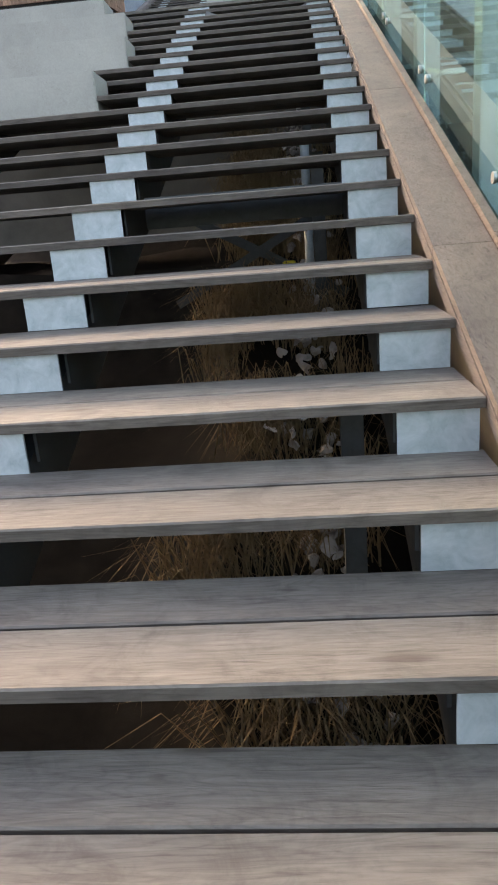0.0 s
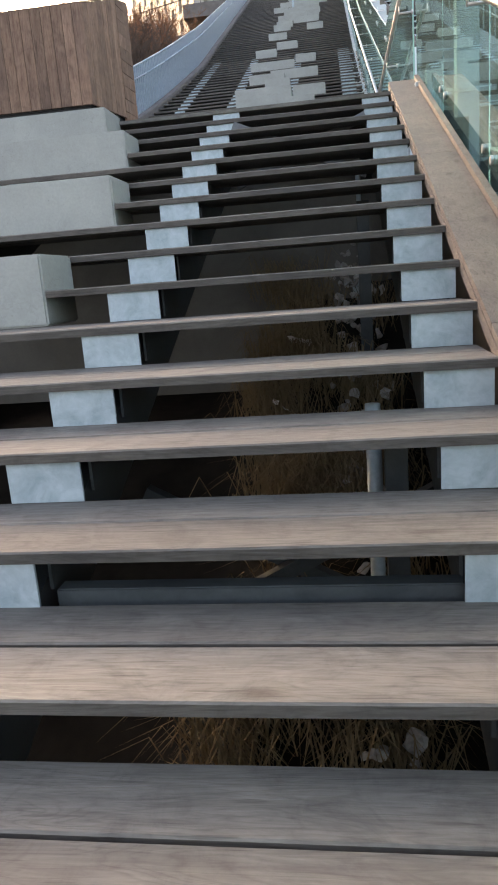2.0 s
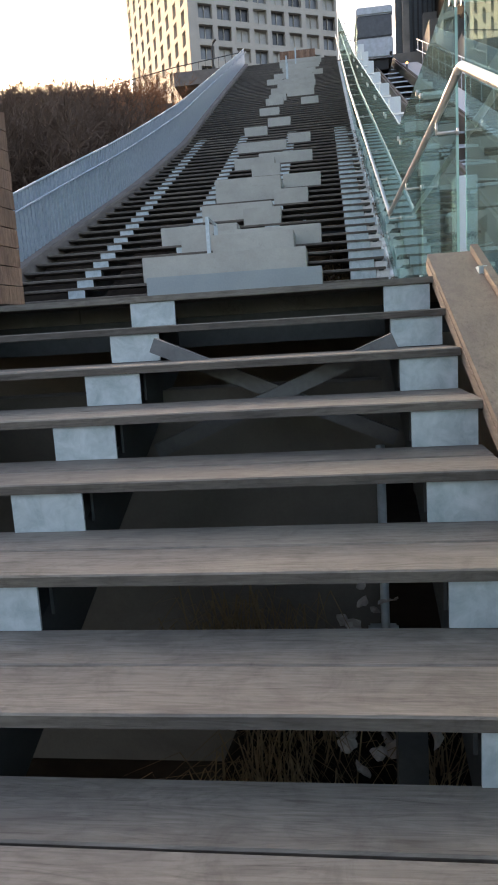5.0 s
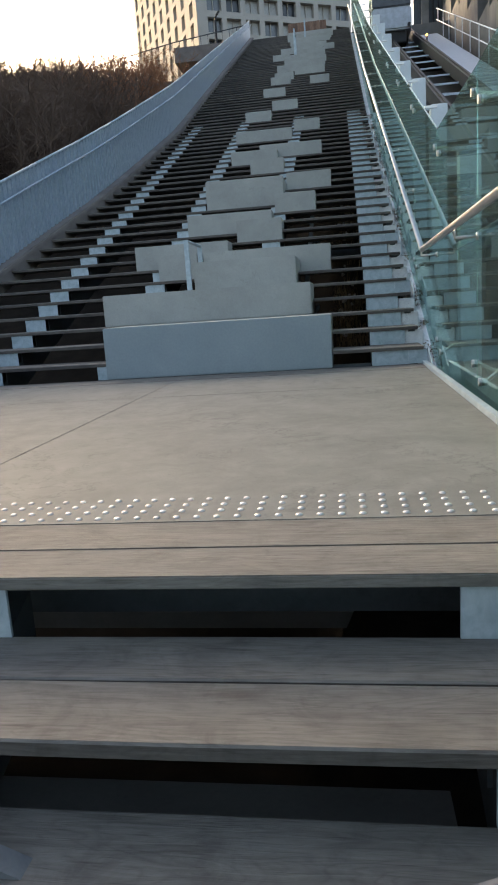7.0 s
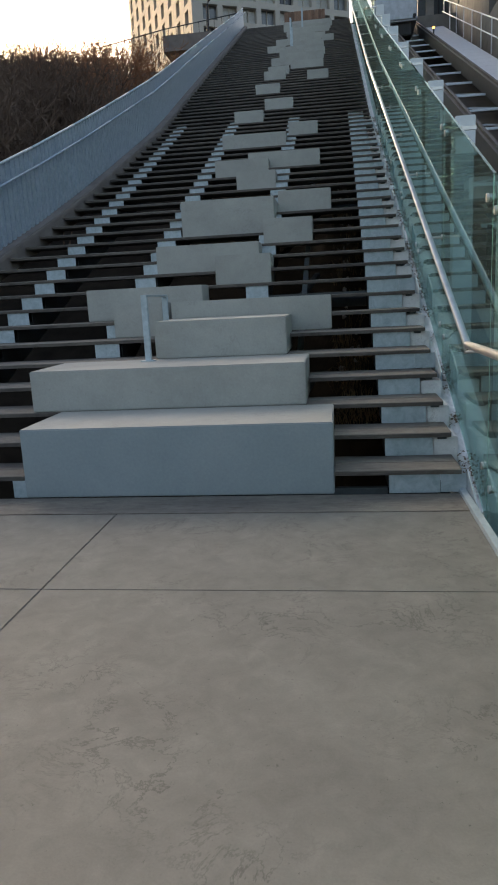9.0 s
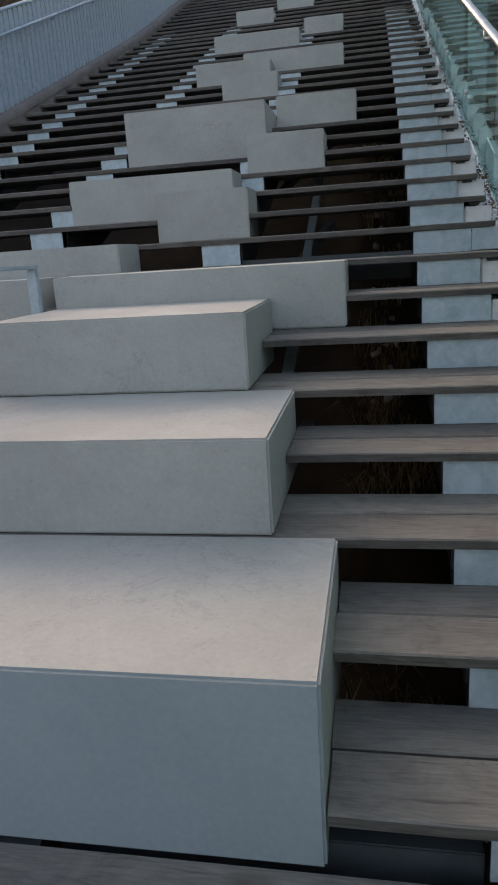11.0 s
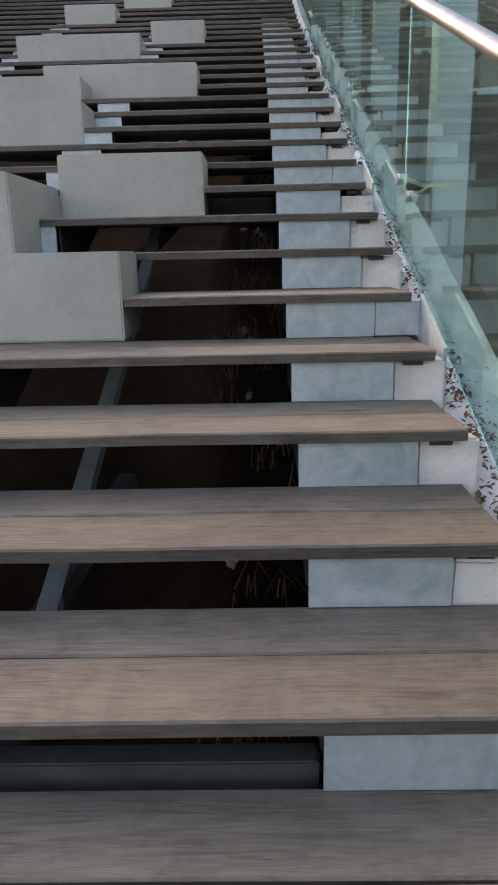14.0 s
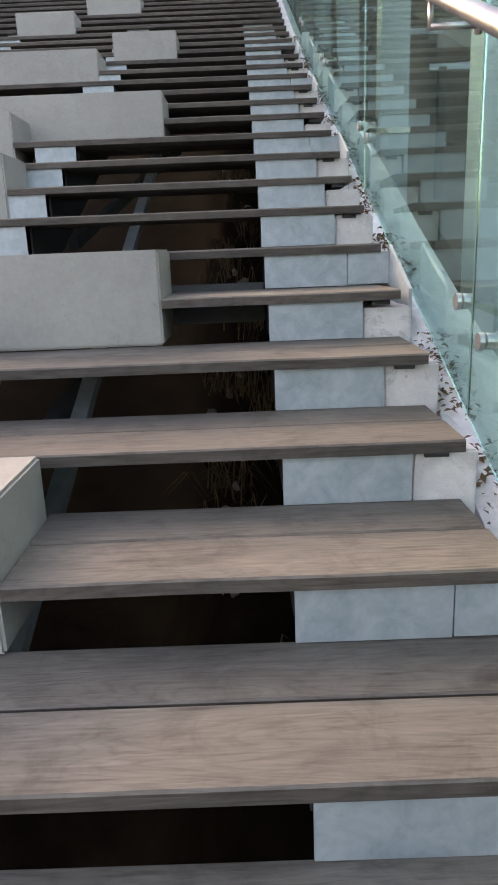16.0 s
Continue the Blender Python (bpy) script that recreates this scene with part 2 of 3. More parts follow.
def beam(a, b, w, h, bm=None, up=(0, 0, 1)):
    """A square bar from a to b, w wide and h deep."""
    bm = bm or bmesh.new()
    a, b, up = Vector(a), Vector(b), Vector(up)
    d = (b - a).normalized()
    s = d.cross(up).normalized() * (w / 2)
    u = s.cross(d).normalized() * (h / 2)
    vs = [bm.verts.new(p + i * s + j * u) for p in (a, b) for i, j in ((-1, -1), (1, -1), (1, 1), (-1, 1))]
    for q in ((0, 1, 2, 3), (7, 6, 5, 4), (0, 4, 5, 1), (1, 5, 6, 2), (2, 6, 7, 3), (3, 7, 4, 0)):
        bm.faces.new([vs[i] for i in q])
    bmesh.ops.recalc_face_normals(bm, faces=bm.faces)
    return bm


def tube(points, radius, sides=10, bm=None):
    bm = bm or bmesh.new()
    pts = [Vector(p) for p in points]
    rings = []
    for i, p in enumerate(pts):
        d = (pts[min(i + 1, len(pts) - 1)] - pts[max(i - 1, 0)]).normalized()
        s = d.cross(Vector((0.31, 0.17, 0.93))).normalized()
        u = s.cross(d)
        rings.append([bm.verts.new(p + radius * (math.cos(a) * s + math.sin(a) * u)) for a in np.linspace(0, 2 * math.pi, sides, endpoint=False)])
    for r0, r1 in zip(rings, rings[1:]):
        for i in range(sides):
            bm.faces.new((r0[i], r0[(i + 1) % sides], r1[(i + 1) % sides], r1[i]))
    bm.faces.new(rings[0][::-1])
    bm.faces.new(rings[-1])
    bmesh.ops.recalc_face_normals(bm, faces=bm.faces)
    return bm


def prism(profile, x0, x1, bm=None):
    """A side profile of (y, z) drawn out from x0 to x1."""
    bm = bm or bmesh.new()
    a = [bm.verts.new((x0, y, z)) for y, z in profile]
    b = [bm.verts.new((x1, y, z)) for y, z in profile]
    bm.faces.new(a)
    bm.faces.new(b[::-1])
    for i in range(len(a)):
        j = (i + 1) % len(a)
        bm.faces.new((a[j], a[i], b[i], b[j]))
    bmesh.ops.recalc_face_normals(bm, faces=bm.faces)
    return bm


def part(name, bm, mat, parent=None, label="", smooth=False):
    ob = new(name, mesh_of(bm, name, mat, smooth))
    if parent:
        ob.parent = parent
    if label:
        ob["label"] = label
    return ob


def thing(name, label, category, kind="", group=""):
    """An empty that carries the parts of one thing."""
    return tagged(new(name), label, category, group, kind)


def single(name, bm, mat, label, category, kind="", group="", smooth=False):
    return tagged(part(name, bm, mat, None, "", smooth), label, category, group, kind)


# Seat blocks: bottom tread, height in rises, left and right ends ---------------
BLOCKS = [
    (0, 3, -1.32, 0.945), (3, 2, -1.57, 0.73), (5, 2, -0.69, 0.53), (6, 2, -0.71, 0.93), (6, 2, -1.33, -0.80),
    (7, 2, -1.75, -0.45), (9, 2, -0.435, 0.228), (10, 2, -1.24, 0.05), (12, 2, 0.035, 0.685), (13, 3, -1.15, 0.15),
    (15, 2, 0.152, 0.93), (18, 2, -0.62, 0.03), (20, 2, -1.10, -0.15), (21, 2, -0.55, 0.735), (25, 2, -1.25, 0.04),
    (27, 2, 0.05, 0.66), (31, 2, -1.30, -0.62), (34, 2, -0.68, 0.02), (39, 2, -1.08, -0.42),
]
BLOCKS += [
    (43, 2, 0.27, 0.88), (44, 2, -1.0, -0.36), (46, 2, -0.93, -0.3), (48, 2, -0.3, 0.72), (50, 2, -0.95, 0.25), (52, 2, -0.5, 0.72),
    (54, 2, -0.78, 0.76), (56, 2, -0.6, 0.72), (57, 2, -1.28, -0.63), (59, 2, -0.5, 0.7), (61, 2, -1.07, 0.6), (62, 2, 0.63, 1.07),
    (64, 2, -0.7, 0.75), (67, 2, -0.8, 0.33), (69, 2, -0.75, 0.9), (71, 2, -1.0, 0.95), (73, 2, -1.05, 1.02), (75, 2, -1.04, 0.98),
]



def spans_of(n, left, right):
    """The stretches of tread n that no block takes up."""
    spans = [(left, right)]
    for b, h, x0, x1 in BLOCKS:
        if b < n < b + h:
            cut = []
            for a, c in spans:
                if x1 <= a or x0 >= c:
                    cut.append((a, c))
                    continue
                if x0 - a > 0.05:
                    cut.append((a, x0 - 0.003))
                if c - x1 > 0.05:
                    cut.append((x1 + 0.003, c))
            spans = cut
    return spans


for b, h, x0, x1 in BLOCKS:
    y0, z0 = nose(b if (b, h) in ((3, 2), (5, 2)) else b + 1)[0], nose(b)[1] + 0.002
    y1, z1 = nose(b + h)[0] - 0.004, nose(b + h)[1] + 0.003
    bm = box(x0, x1, y0 + 0.004, y1, z0, z1, None, 0.008)
    first = b == 0
    ob = single("concrete_block", bm, BLOCK, "long concrete seat block with a blue-grey front by the landing" if first else "low pale grey cast concrete seat block set into the timber stairs", "seat block", group="seat blocks on the stairs")
    # only the front face takes the bluer colour
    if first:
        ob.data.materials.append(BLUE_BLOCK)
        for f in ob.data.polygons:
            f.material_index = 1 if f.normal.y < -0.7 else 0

# Lower-flight blocks and the clad bench
for k, x1, h in ((-7, -0.345, 2), (-4, -0.57, 2), (-2, -0.955, 2), (-10, -0.36, 2)):
    y0, z0 = nose_low(k + 1)[0], nose_low(k)[1] + 0.002
    y1, z1 = nose_low(k + h)[0] - 0.004, nose_low(k + h)[1] + 0.003
    single("concrete_block", box(-3.2, x1, y0, y1 if k != -2 else -4.73, z0, z1 + (0.04 if k == -2 else 0), None, 0.01), BLOCK,
           "long pale grey concrete seat block beside the lower flight", "seat block", group="seat blocks on the stairs")


# The clad bench: a flat front, a slanted side and a short end, its top rising to the back
def bench_box():
    top = thing("planter_bench", "tall box clad in upright weathered larch boards on a black base", "bench")
    a, b, c = Vector((-1.07, -5.14)), Vector((-0.95, -4.50)), Vector((-0.925, -4.17))
    low_l, back_l = Vector((-3.1, -5.14)), Vector((-3.1, -4.17))
    r = random.Random(3)

    def crest(y):
        return 0.90 + 0.37 * (y + 5.14)

    def column(corners, z0, lift, inset=0.0):
        """An upright body over a plan outline, cut off by the rising top."""
        mid = sum(corners, Vector((0, 0))) / len(corners)
        pts = [p + (mid - p).normalized() * inset for p in corners]
        bm = bmesh.new()
        lo = [bm.verts.new((p.x, p.y, z0)) for p in pts]
        hi = [bm.verts.new((p.x, p.y, crest(p.y) + lift)) for p in pts]
        bm.faces.new(lo[::-1])
        bm.faces.new(hi)
        for i in range(len(pts)):
            j = (i + 1) % len(pts)
            bm.faces.new((lo[i], lo[j], hi[j], hi[i]))
        bmesh.ops.recalc_face_normals(bm, faces=bm.faces)
        return bm

    part("core", column([low_l, a, b, c, back_l], 0.075, -0.03, 0.035), BLACK, top)
    part("base", box(-3.05, -1.10, -5.11, -4.74, 0.045, 0.076), BLACK, top, "black recessed base")
    part("base", box(-3.05, -0.99, -4.72, -4.19, 0.001, 0.076), BLACK, top, "black recessed base")

    def clad(p, q, width, z0):
        d = q - p
        n = max(1, round(d.length / width))
        out = Vector((d.y, -d.x)).normalized() * 0.024
        for i in range(n):
            u, v = p + d * ((i + 0.02) / n), p + d * ((i + 0.98) / n)
            part("board", column([u - out * 0.9, v - out * 0.9, v + out * r.uniform(0.0, 0.12), u + out * r.uniform(0.0, 0.12)], z0, r.uniform(-0.004, 0.004)), CLAD, top)

    clad(low_l, a, 0.098, 0.085)
    clad(a, b, 0.092, 0.085)
    d = c - b
    out = Vector((d.y, -d.x)).normalized() * 0.024
    z = 0.03
    while z < 1.1:
        bm = bmesh.new()
        ends = [b + d * 0.03, c]
        vs = [bm.verts.new((p.x, p.y, min(h, crest(p.y)))) for h in (z, z + 0.112) for p in (ends[0] - out, ends[1] - out, ends[1] + out * r.uniform(0, 0.25), ends[0] + out * r.uniform(0, 0.25))]
        for q in ((3, 2, 1, 0), (4, 5, 6, 7), (0, 1, 5, 4), (1, 2, 6, 5), (2, 3, 7, 6), (3, 0, 4, 7)):
            bm.faces.new([vs[i] for i in q])
        bmesh.ops.recalc_face_normals(bm, faces=bm.faces)
        part("end_board", bm, CLAD, top, "stacked board end")
        z += 0.118
    bm = column([low_l, a, b, c, back_l], 0.0, 0.012)
    for v in bm.verts:
        if v.co.z < 0.01:
            v.co.z = crest(v.co.y) - 0.004 + 0.006
    part("cap", bm, CLAD, top)


bench_box()


def hoop_rail(x, y0, z0, y1, z1, high, width=0.055):
    """A short steel hand hoop: two posts and a bar along the climb."""
    top = thing("steel_hoop", "small galvanised steel hoop standing among the seat blocks", "hoop", group="steel hoops on the stairs")
    part("post", box(x - width / 2, x + width / 2, y0 - 0.02, y0 + 0.02, z0, high, None, 0.004), GALV, top)
    part("post", box(x - width / 2, x + width / 2, y1 - 0.02, y1 + 0.02, z1, high, None, 0.004), GALV, top)
    part("top_bar", box(x - width / 2, x + width / 2, y0 - 0.02, y1 + 0.02, high + 0.001, high + 0.02, None, 0.004), GALV, top)
    for y, z in ((y0, z0), (y1, z1)):
        part("foot_plate", box(x - 0.06, x + 0.06, y - 0.05, y + 0.05, z, z + 0.008), GALV, top)


hoop_rail(-0.715, 1.86, 0.853, 2.62, 1.023, 1.42)
hoop_rail(-0.42, nose(57)[0] + 0.12, nose(58)[1] + 0.003 - RISE, nose(59)[0] + 0.15, nose(59)[1], nose(59)[1] + 0.75)
hoop_rail(-0.2, nose(70)[0] + 0.15, nose(70)[1], nose(71)[0] + 0.12, nose(71)[1], nose(71)[1] + 0.75)

# Stringers ------------------------------------------------------------------
def stringer(y0, z0, y1, z1, x0, x1, steps, parent):
    """A steel beam below the treads with one riser plate a step."""
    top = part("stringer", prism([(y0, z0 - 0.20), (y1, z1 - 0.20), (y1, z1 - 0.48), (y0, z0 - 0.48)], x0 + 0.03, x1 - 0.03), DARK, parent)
    plate = mesh_of(box(x0, x1, -0.012, -0.002, 0.001, RISE - THICK - 0.001), "riser_plate", GALV)
    gusset = mesh_of(box(-0.005, 0.005, 0.12 - TREAD, -0.013, -THICK - 0.13, -THICK - 0.002), "gusset", DARK)
    for y, z in steps:
        ob = new("riser_plate", plate)
        ob.parent, ob.location = top, (0, y + TREAD, z)
        ob["label"] = "galvanised steel riser plate"
        for x in (x0 + 0.007, x1 - 0.007):
            g = new("gusset", gusset)
            g.parent, g.location = top, (x, y + TREAD, z)


# Flights --------------------------------------------------------------------
def plank_mesh(length, depth, mat):
    """One tread board with worn, slightly uneven arrises."""
    key = (round(length, 3), round(depth, 3), mat.name, len(plank_mesh.made) % 3)
    if key not in plank_mesh.made:
        rr = random.Random(len(plank_mesh.made))
        c, h = 0.005, THICK / 2
        ring = [(-depth / 2, -h), (-depth / 2, h - c), (-depth / 2 + c, h), (depth / 2 - c, h), (depth / 2, h - c), (depth / 2, -h)]
        if depth < 0.21:        # the back board has a tongue under the joint
            ring[:1] = [(-depth / 2 - 0.012, -h), (-depth / 2 - 0.012, -h + 0.008), (-depth / 2, -h + 0.008)]
        k = len(ring)
        n = 6 if length > 1.2 else 3
        verts, faces = [], []
        for i in range(n + 1):
            x = length * (i / n - 0.5)
            dy, dz = rr.uniform(-0.0025, 0.0025), rr.uniform(-0.0012, 0.0012)
            verts += [(x + rr.uniform(-0.002, 0.002), y + (dy if y < 0 else 0), z + dz) for y, z in ring]
        for i in range(n):
            for j in range(k):
                p, q = i * k + j, i * k + (j + 1) % k
                faces.append((p, p + k, q + k, q))
        faces += [tuple(range(k)), tuple(n * k + j for j in range(k - 1, -1, -1))]
        me = bpy.data.meshes.new("plank")
        me.from_pydata(verts, [], faces)
        me.materials.append(mat)
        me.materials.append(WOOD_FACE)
        bm = bmesh.new()
        bm.from_mesh(me)
        bmesh.ops.recalc_face_normals(bm, faces=bm.faces)
        # faces towards -y take the darker copy that stands in for shade
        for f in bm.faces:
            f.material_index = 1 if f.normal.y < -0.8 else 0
        bm.to_mesh(me)
        bm.free()
        plank_mesh.made[key] = me
    return plank_mesh.made[key]


plank_mesh.made = {}


def tread(y, z, spans, parent, r):
    for x0, x1 in spans:
        for a, b in ((0.0, 0.219), (0.228, TREAD)):
            ob = new("plank", plank_mesh(x1 - x0, b - a, WOOD))
            ob.parent = parent
            ob.location = ((x0 + x1) / 2 + r.uniform(-0.004, 0.004), y + (a + b) / 2, z - THICK / 2 + r.uniform(-0.002, 0.001))
            ob.rotation_euler = (r.uniform(-0.004, 0.004), r.uniform(-0.0008, 0.0008), r.uniform(-0.001, 0.001))


r = random.Random(11)
low = thing("stair_flight_1", "lower flight of open timber stairs on galvanised steel stringers", "stairs", "structure")
LOW = range(-27, 0)
for x0, x1 in ((-0.055, 0.195), (1.322, 1.56), (-1.42, -1.17), (-2.80, -2.55)):
    a, b = nose_low(-27), nose_low(0)
    stringer(a[0], a[1], b[0] + 0.2, b[1] + 0.08, x0, x1, [nose_low(k) for k in LOW], low)
mid = thing("stair_flight_2", "middle flight of open timber stairs on galvanised steel stringers", "stairs", "structure")
for x0, x1 in ((1.319, 1.663), (-0.03, 0.222), (-1.42, -1.17), (-2.70, -2.45)):
    a, b = nose(0), nose(BREAK)
    stringer(a[0] + 0.3, a[1] + 0.12, b[0], b[1], x0, x1, [nose(n) for n in range(0, BREAK + 1)], mid)
high = thing("stair_flight_3", "upper flight of open timber stairs climbing to the street", "stairs", "structure")
a, b = nose(BREAK), nose(TOP)
for x in (1.49, 0.1, -1.3, -2.6):
    part("stringer", prism([(a[0], a[1] - 0.2), (b[0], b[1] - 0.2), (b[0], b[1] - 0.5), (a[0], a[1] - 0.5)], x - 0.1, x + 0.1), DARK, high)


# Inclined skirt board of the lower flight
def sloped(x0, x1, y0, y1, lift0, lift1, name, mat, parent=None, label=""):
    """A board that lies along the line of nosings of the lower flight."""
    prof = [(y0, pitch_z(y0) + lift0), (y1, (y1 + LAND) * RISE / GO + lift0), (y1, (y1 + LAND) * RISE / GO + lift1), (y0, pitch_z(y0) + lift1)]
    return part(name, prism(prof, x0, x1), mat, parent, label)


skirt = thing("skirt_board", "broad inclined worn plywood skirt board along the lower flight", "skirt board", "structure")
for i, (ya, yb) in enumerate(((-16.0, -13.6), (-13.595, -11.2), (-11.195, -9.05), (-9.045, -6.9), (-6.895, -4.52))):
    sloped(1.58, 1.808, ya, yb, -0.005, 0.03, "board", SKIRT, skirt)
    sloped(1.811, 1.85, ya, yb, -0.05, 0.065, "lip", SKIRT, skirt)
    sloped(1.575, 1.605, ya, yb, -0.06, -0.001, "fascia", SKIRT, skirt)

# Landing --------------------------------------------------------------------
land = thing("landing", "broad pale concrete landing between two flights", "landing", "structure")
for x0, x1 in ((-3.9, -2.408), (-2.404, -0.504), (-0.500, 1.785)):
    for y0, y1 in ((-4.33, -1.204), (-1.200, 0.0)):
        part("slab", box(x0, x1, y0, y1, -0.12, 0.0, None, 0.003), SLAB, land)
part("bedding", box(-3.9, 1.78, -4.32, 0.0, -0.3, -0.122), DARK, land)
for a0, a1 in ((-LAND, -LAND + 0.2), (-LAND + 0.205, -4.335)):
    part("plank", box(-3.2, 1.79, a0, a1, -THICK, 0.0, None, 0.004), WOOD, land)
part("plank", box(-3.75, 1.80, 0.012, 0.40, -THICK, 0.001, None, 0.004), WOOD, land)
bm = bmesh.new()
bmesh.ops.create_uvsphere(bm, u_segments=10, v_segments=6, radius=0.0115)
bmesh.ops.scale(bm, vec=(1, 1, 0.5), verts=bm.verts)
stud = mesh_of(bm, "stud", STEEL, True)
for i in range(62):
    for j in range(4):
        ob = new("stud", stud)
        ob.parent = land
        ob.location = (1.68 + (0.008 if j % 2 == 0 else 0.01) - i * 0.064, -4.288 + j * 0.0666, 0.0005)
part("edge_angle", box(1.787, 1.83, -4.86, 0.5, -0.22, 0.03, None, 0.003), GALV, land, "galvanised steel edge")

# Left kerb and fence --------------------------------------------------------
ys = [-4.9, -2.5, 0.0] + [float(v) for v in np.arange(1.5, nose(TOP)[0] + 0.1, 1.5)]
kerb = thing("side_kerb", "low concrete kerb along the stairs under the zinc fence", "kerb", "structure")
fence = thing("metal_fence", "tall grey-blue zinc sheet fence with two tube rails", "fence")
r4 = random.Random(4)


def fence_scale(y):
    """The fence grows lower towards the head of the stairs."""
    return float(np.interp(y, (12, 28), (1.0, 0.72)))


for y0, y1 in zip(ys, ys[1:]):
    e0, e1 = (left_edge(y0), y0, pitch_z(y0)), (left_edge(y1), y1, pitch_z(y1))
    mid0, mid1 = Vector(e0) + Vector((-0.11, 0, -0.06)), Vector(e1) + Vector((-0.11, 0, -0.06))
    part("kerb_stone", beam(mid0, mid1, 0.22, 0.28), KERB, kerb)
    part("kerb_lip", beam(Vector(e0) + Vector((0.012, 0, 0.055)), Vector(e1) + Vector((0.012, 0, 0.055)), 0.02, 0.05), KERB, kerb)
    q0, q1 = Vector(e0) + Vector((-0.15, 0, 0.085)), Vector(e1) + Vector((-0.15, 0, 0.085))
    f0, f1, n = fence_scale(y0), fence_scale(y1), 12
    for i in range(n):
        p = q0.lerp(q1, (i + 0.5) / n)
        w = (y1 - y0) / n * 0.95
        part("slat", box(p.x - 0.008, p.x + 0.008, p.y - w / 2, p.y + w / 2, p.z, p.z + 1.03 * fence_scale(p.y) + r4.uniform(-0.004, 0.004)), FENCE, fence)
    part("back_sheet", beam(q0 + Vector((-0.02, 0, 0.52 * f0)), q1 + Vector((-0.02, 0, 0.52 * f1)), 0.006, 0.94 * f1), FENCE, fence)
    part("top_rail", tube([q0 + Vector((0, 0, 1.05 * f0)), q1 + Vector((0, 0, 1.05 * f1))], 0.022), GALV, fence, "", True)
    part("hand_rail", tube([q0 + Vector((0.09, 0, 0.81 * f0)), q1 + Vector((0.09, 0, 0.81 * f1))], 0.018), FENCE, fence, "", True)
    part("post", box(q0.x - 0.05, q0.x - 0.012, q0.y - 0.02, q0.y + 0.02, q0.z - 0.1, q0.z + 1.03 * f0), FENCE, fence)
    part("rail_bracket", tube([q0 + Vector((0.09, 0, 0.80 * f0)), q0 + Vector((0.03, 0, 0.76 * f0)), q0 + Vector((0.0, 0, 0.76 * f0))], 0.009, 6), FENCE, fence)

# Glass balustrade -----------------------------------------------------------
GX = 1.91


def glass_panel(y0, y1):
    top = thing("glass_panel", "tall clear greenish glass balustrade panel held by steel clamps", "glass panel", group="glass balustrade panels")
    z0, z1 = pitch_z(y0), pitch_z(y1)
    if y0 < -LAND:
        z0, z1 = (y0 + LAND) * RISE / GO, (y1 + LAND) * RISE / GO
    lo, hi = -0.17, 1.95
    pane = part("pane", prism([(y0, z0 + lo), (y1, z1 + lo), (y1, z1 + hi), (y0, z0 + hi)], GX, GX + 0.017), GLASS, top)
    pane.visible_shadow = False
    part("edge", prism([(y0 - 0.003, z0 + lo), (y0 - 0.0005, z0 + lo), (y0 - 0.0005, z0 + hi), (y0 - 0.003, z0 + hi)], GX, GX + 0.017), EDGE, top)
    for s in (0.12, 1.78):
        bm = bmesh.new()
        for dy in (-0.115, 0.115):
            m = Matrix.Translation((GX, y0 + dy, z0 + s + dy * 0.42)) @ Matrix.Rotation(radians(90), 4, "Y")
            bmesh.ops.create_cone(bm, cap_ends=True, segments=14, radius1=0.026, radius2=0.026, depth=0.014, matrix=m @ Matrix.Translation((0, 0, -0.008)))
            bmesh.ops.create_cone(bm, cap_ends=True, segments=14, radius1=0.024, radius2=0.024, depth=0.03, matrix=m @ Matrix.Translation((0, 0, 0.034)))
            beam((GX + 0.04, y0 + dy, z0 + s + dy * 0.42), (GX + 0.14, y0, z0 + s), 0.018, 0.018, bm)
        beam((GX + 0.13, y0, z0 + s), (GX + 0.26, y0, z0 + s), 0.03, 0.03, bm)
        part("clamp", bm, STEEL, top, "polished steel spider clamp")
    return top


edges = [-16.5, -14.6, -12.75, -10.95, -9.15, -7.35, -5.65, -3.55]
for y0, y1 in zip(edges, edges[1:]):
    glass_panel(y0, min(y1, -LAND + 0.9) - 0.012)
glass_panel(-3.55, -1.712)
glass_panel(-1.70, 0.128)
y = 0.14
while y < nose(TOP)[0] - 2:
    glass_panel(y, y + 1.948)
    y += 1.96



# Hand rail on the glass
def hand_rail():
    top = thing("handrail", "brushed stainless tube handrail on brackets along the glass", "handrail")
    X = 1.77
    low_pts = [(X, -16.0, (-16 + LAND) * RISE / GO + 0.98), (X, -4.55, 0.98 + 0.217 * RISE / GO)]
    part("tube", tube(low_pts + [(X, -4.44, 1.085)], 0.024, 14), STEEL, top, "", True)
    part("tube", tube([(X, -4.44, 1.085), (X, -3.9, 1.06), (X, 0.1, 1.025)], 0.024, 14), STEEL, top, "", True)
    part("tube", tube([(X, 0.1, 1.024), (X, BREAK * GO, pitch_z(BREAK * GO) + 1.0), (X, nose(TOP)[0], pitch_z(nose(TOP)[0]) + 1.0)], 0.024, 14), STEEL, top, "", True)
    yb = [-14.75, -12.9, -11.1, -9.3, -7.5, -5.8, -3.65, -1.75] + [0.17 + 1.96 * i for i in range(15)]
    for y in yb:
        z = (pitch_z(y) + 0.98) if abs(y + 2.4) > 2.4 else 1.04
        bm = tube([(X, y, z - 0.01), (X, y, z - 0.085)], 0.008, 8)
        tube([(X, y, z - 0.075), (GX - 0.001, y, z - 0.075)], 0.01, 8, bm)
        tube([(GX - 0.014, y, z - 0.075), (GX - 0.001, y, z - 0.075)], 0.024, 12, bm)
        part("bracket", bm, STEEL, top, "", True)


hand_rail()

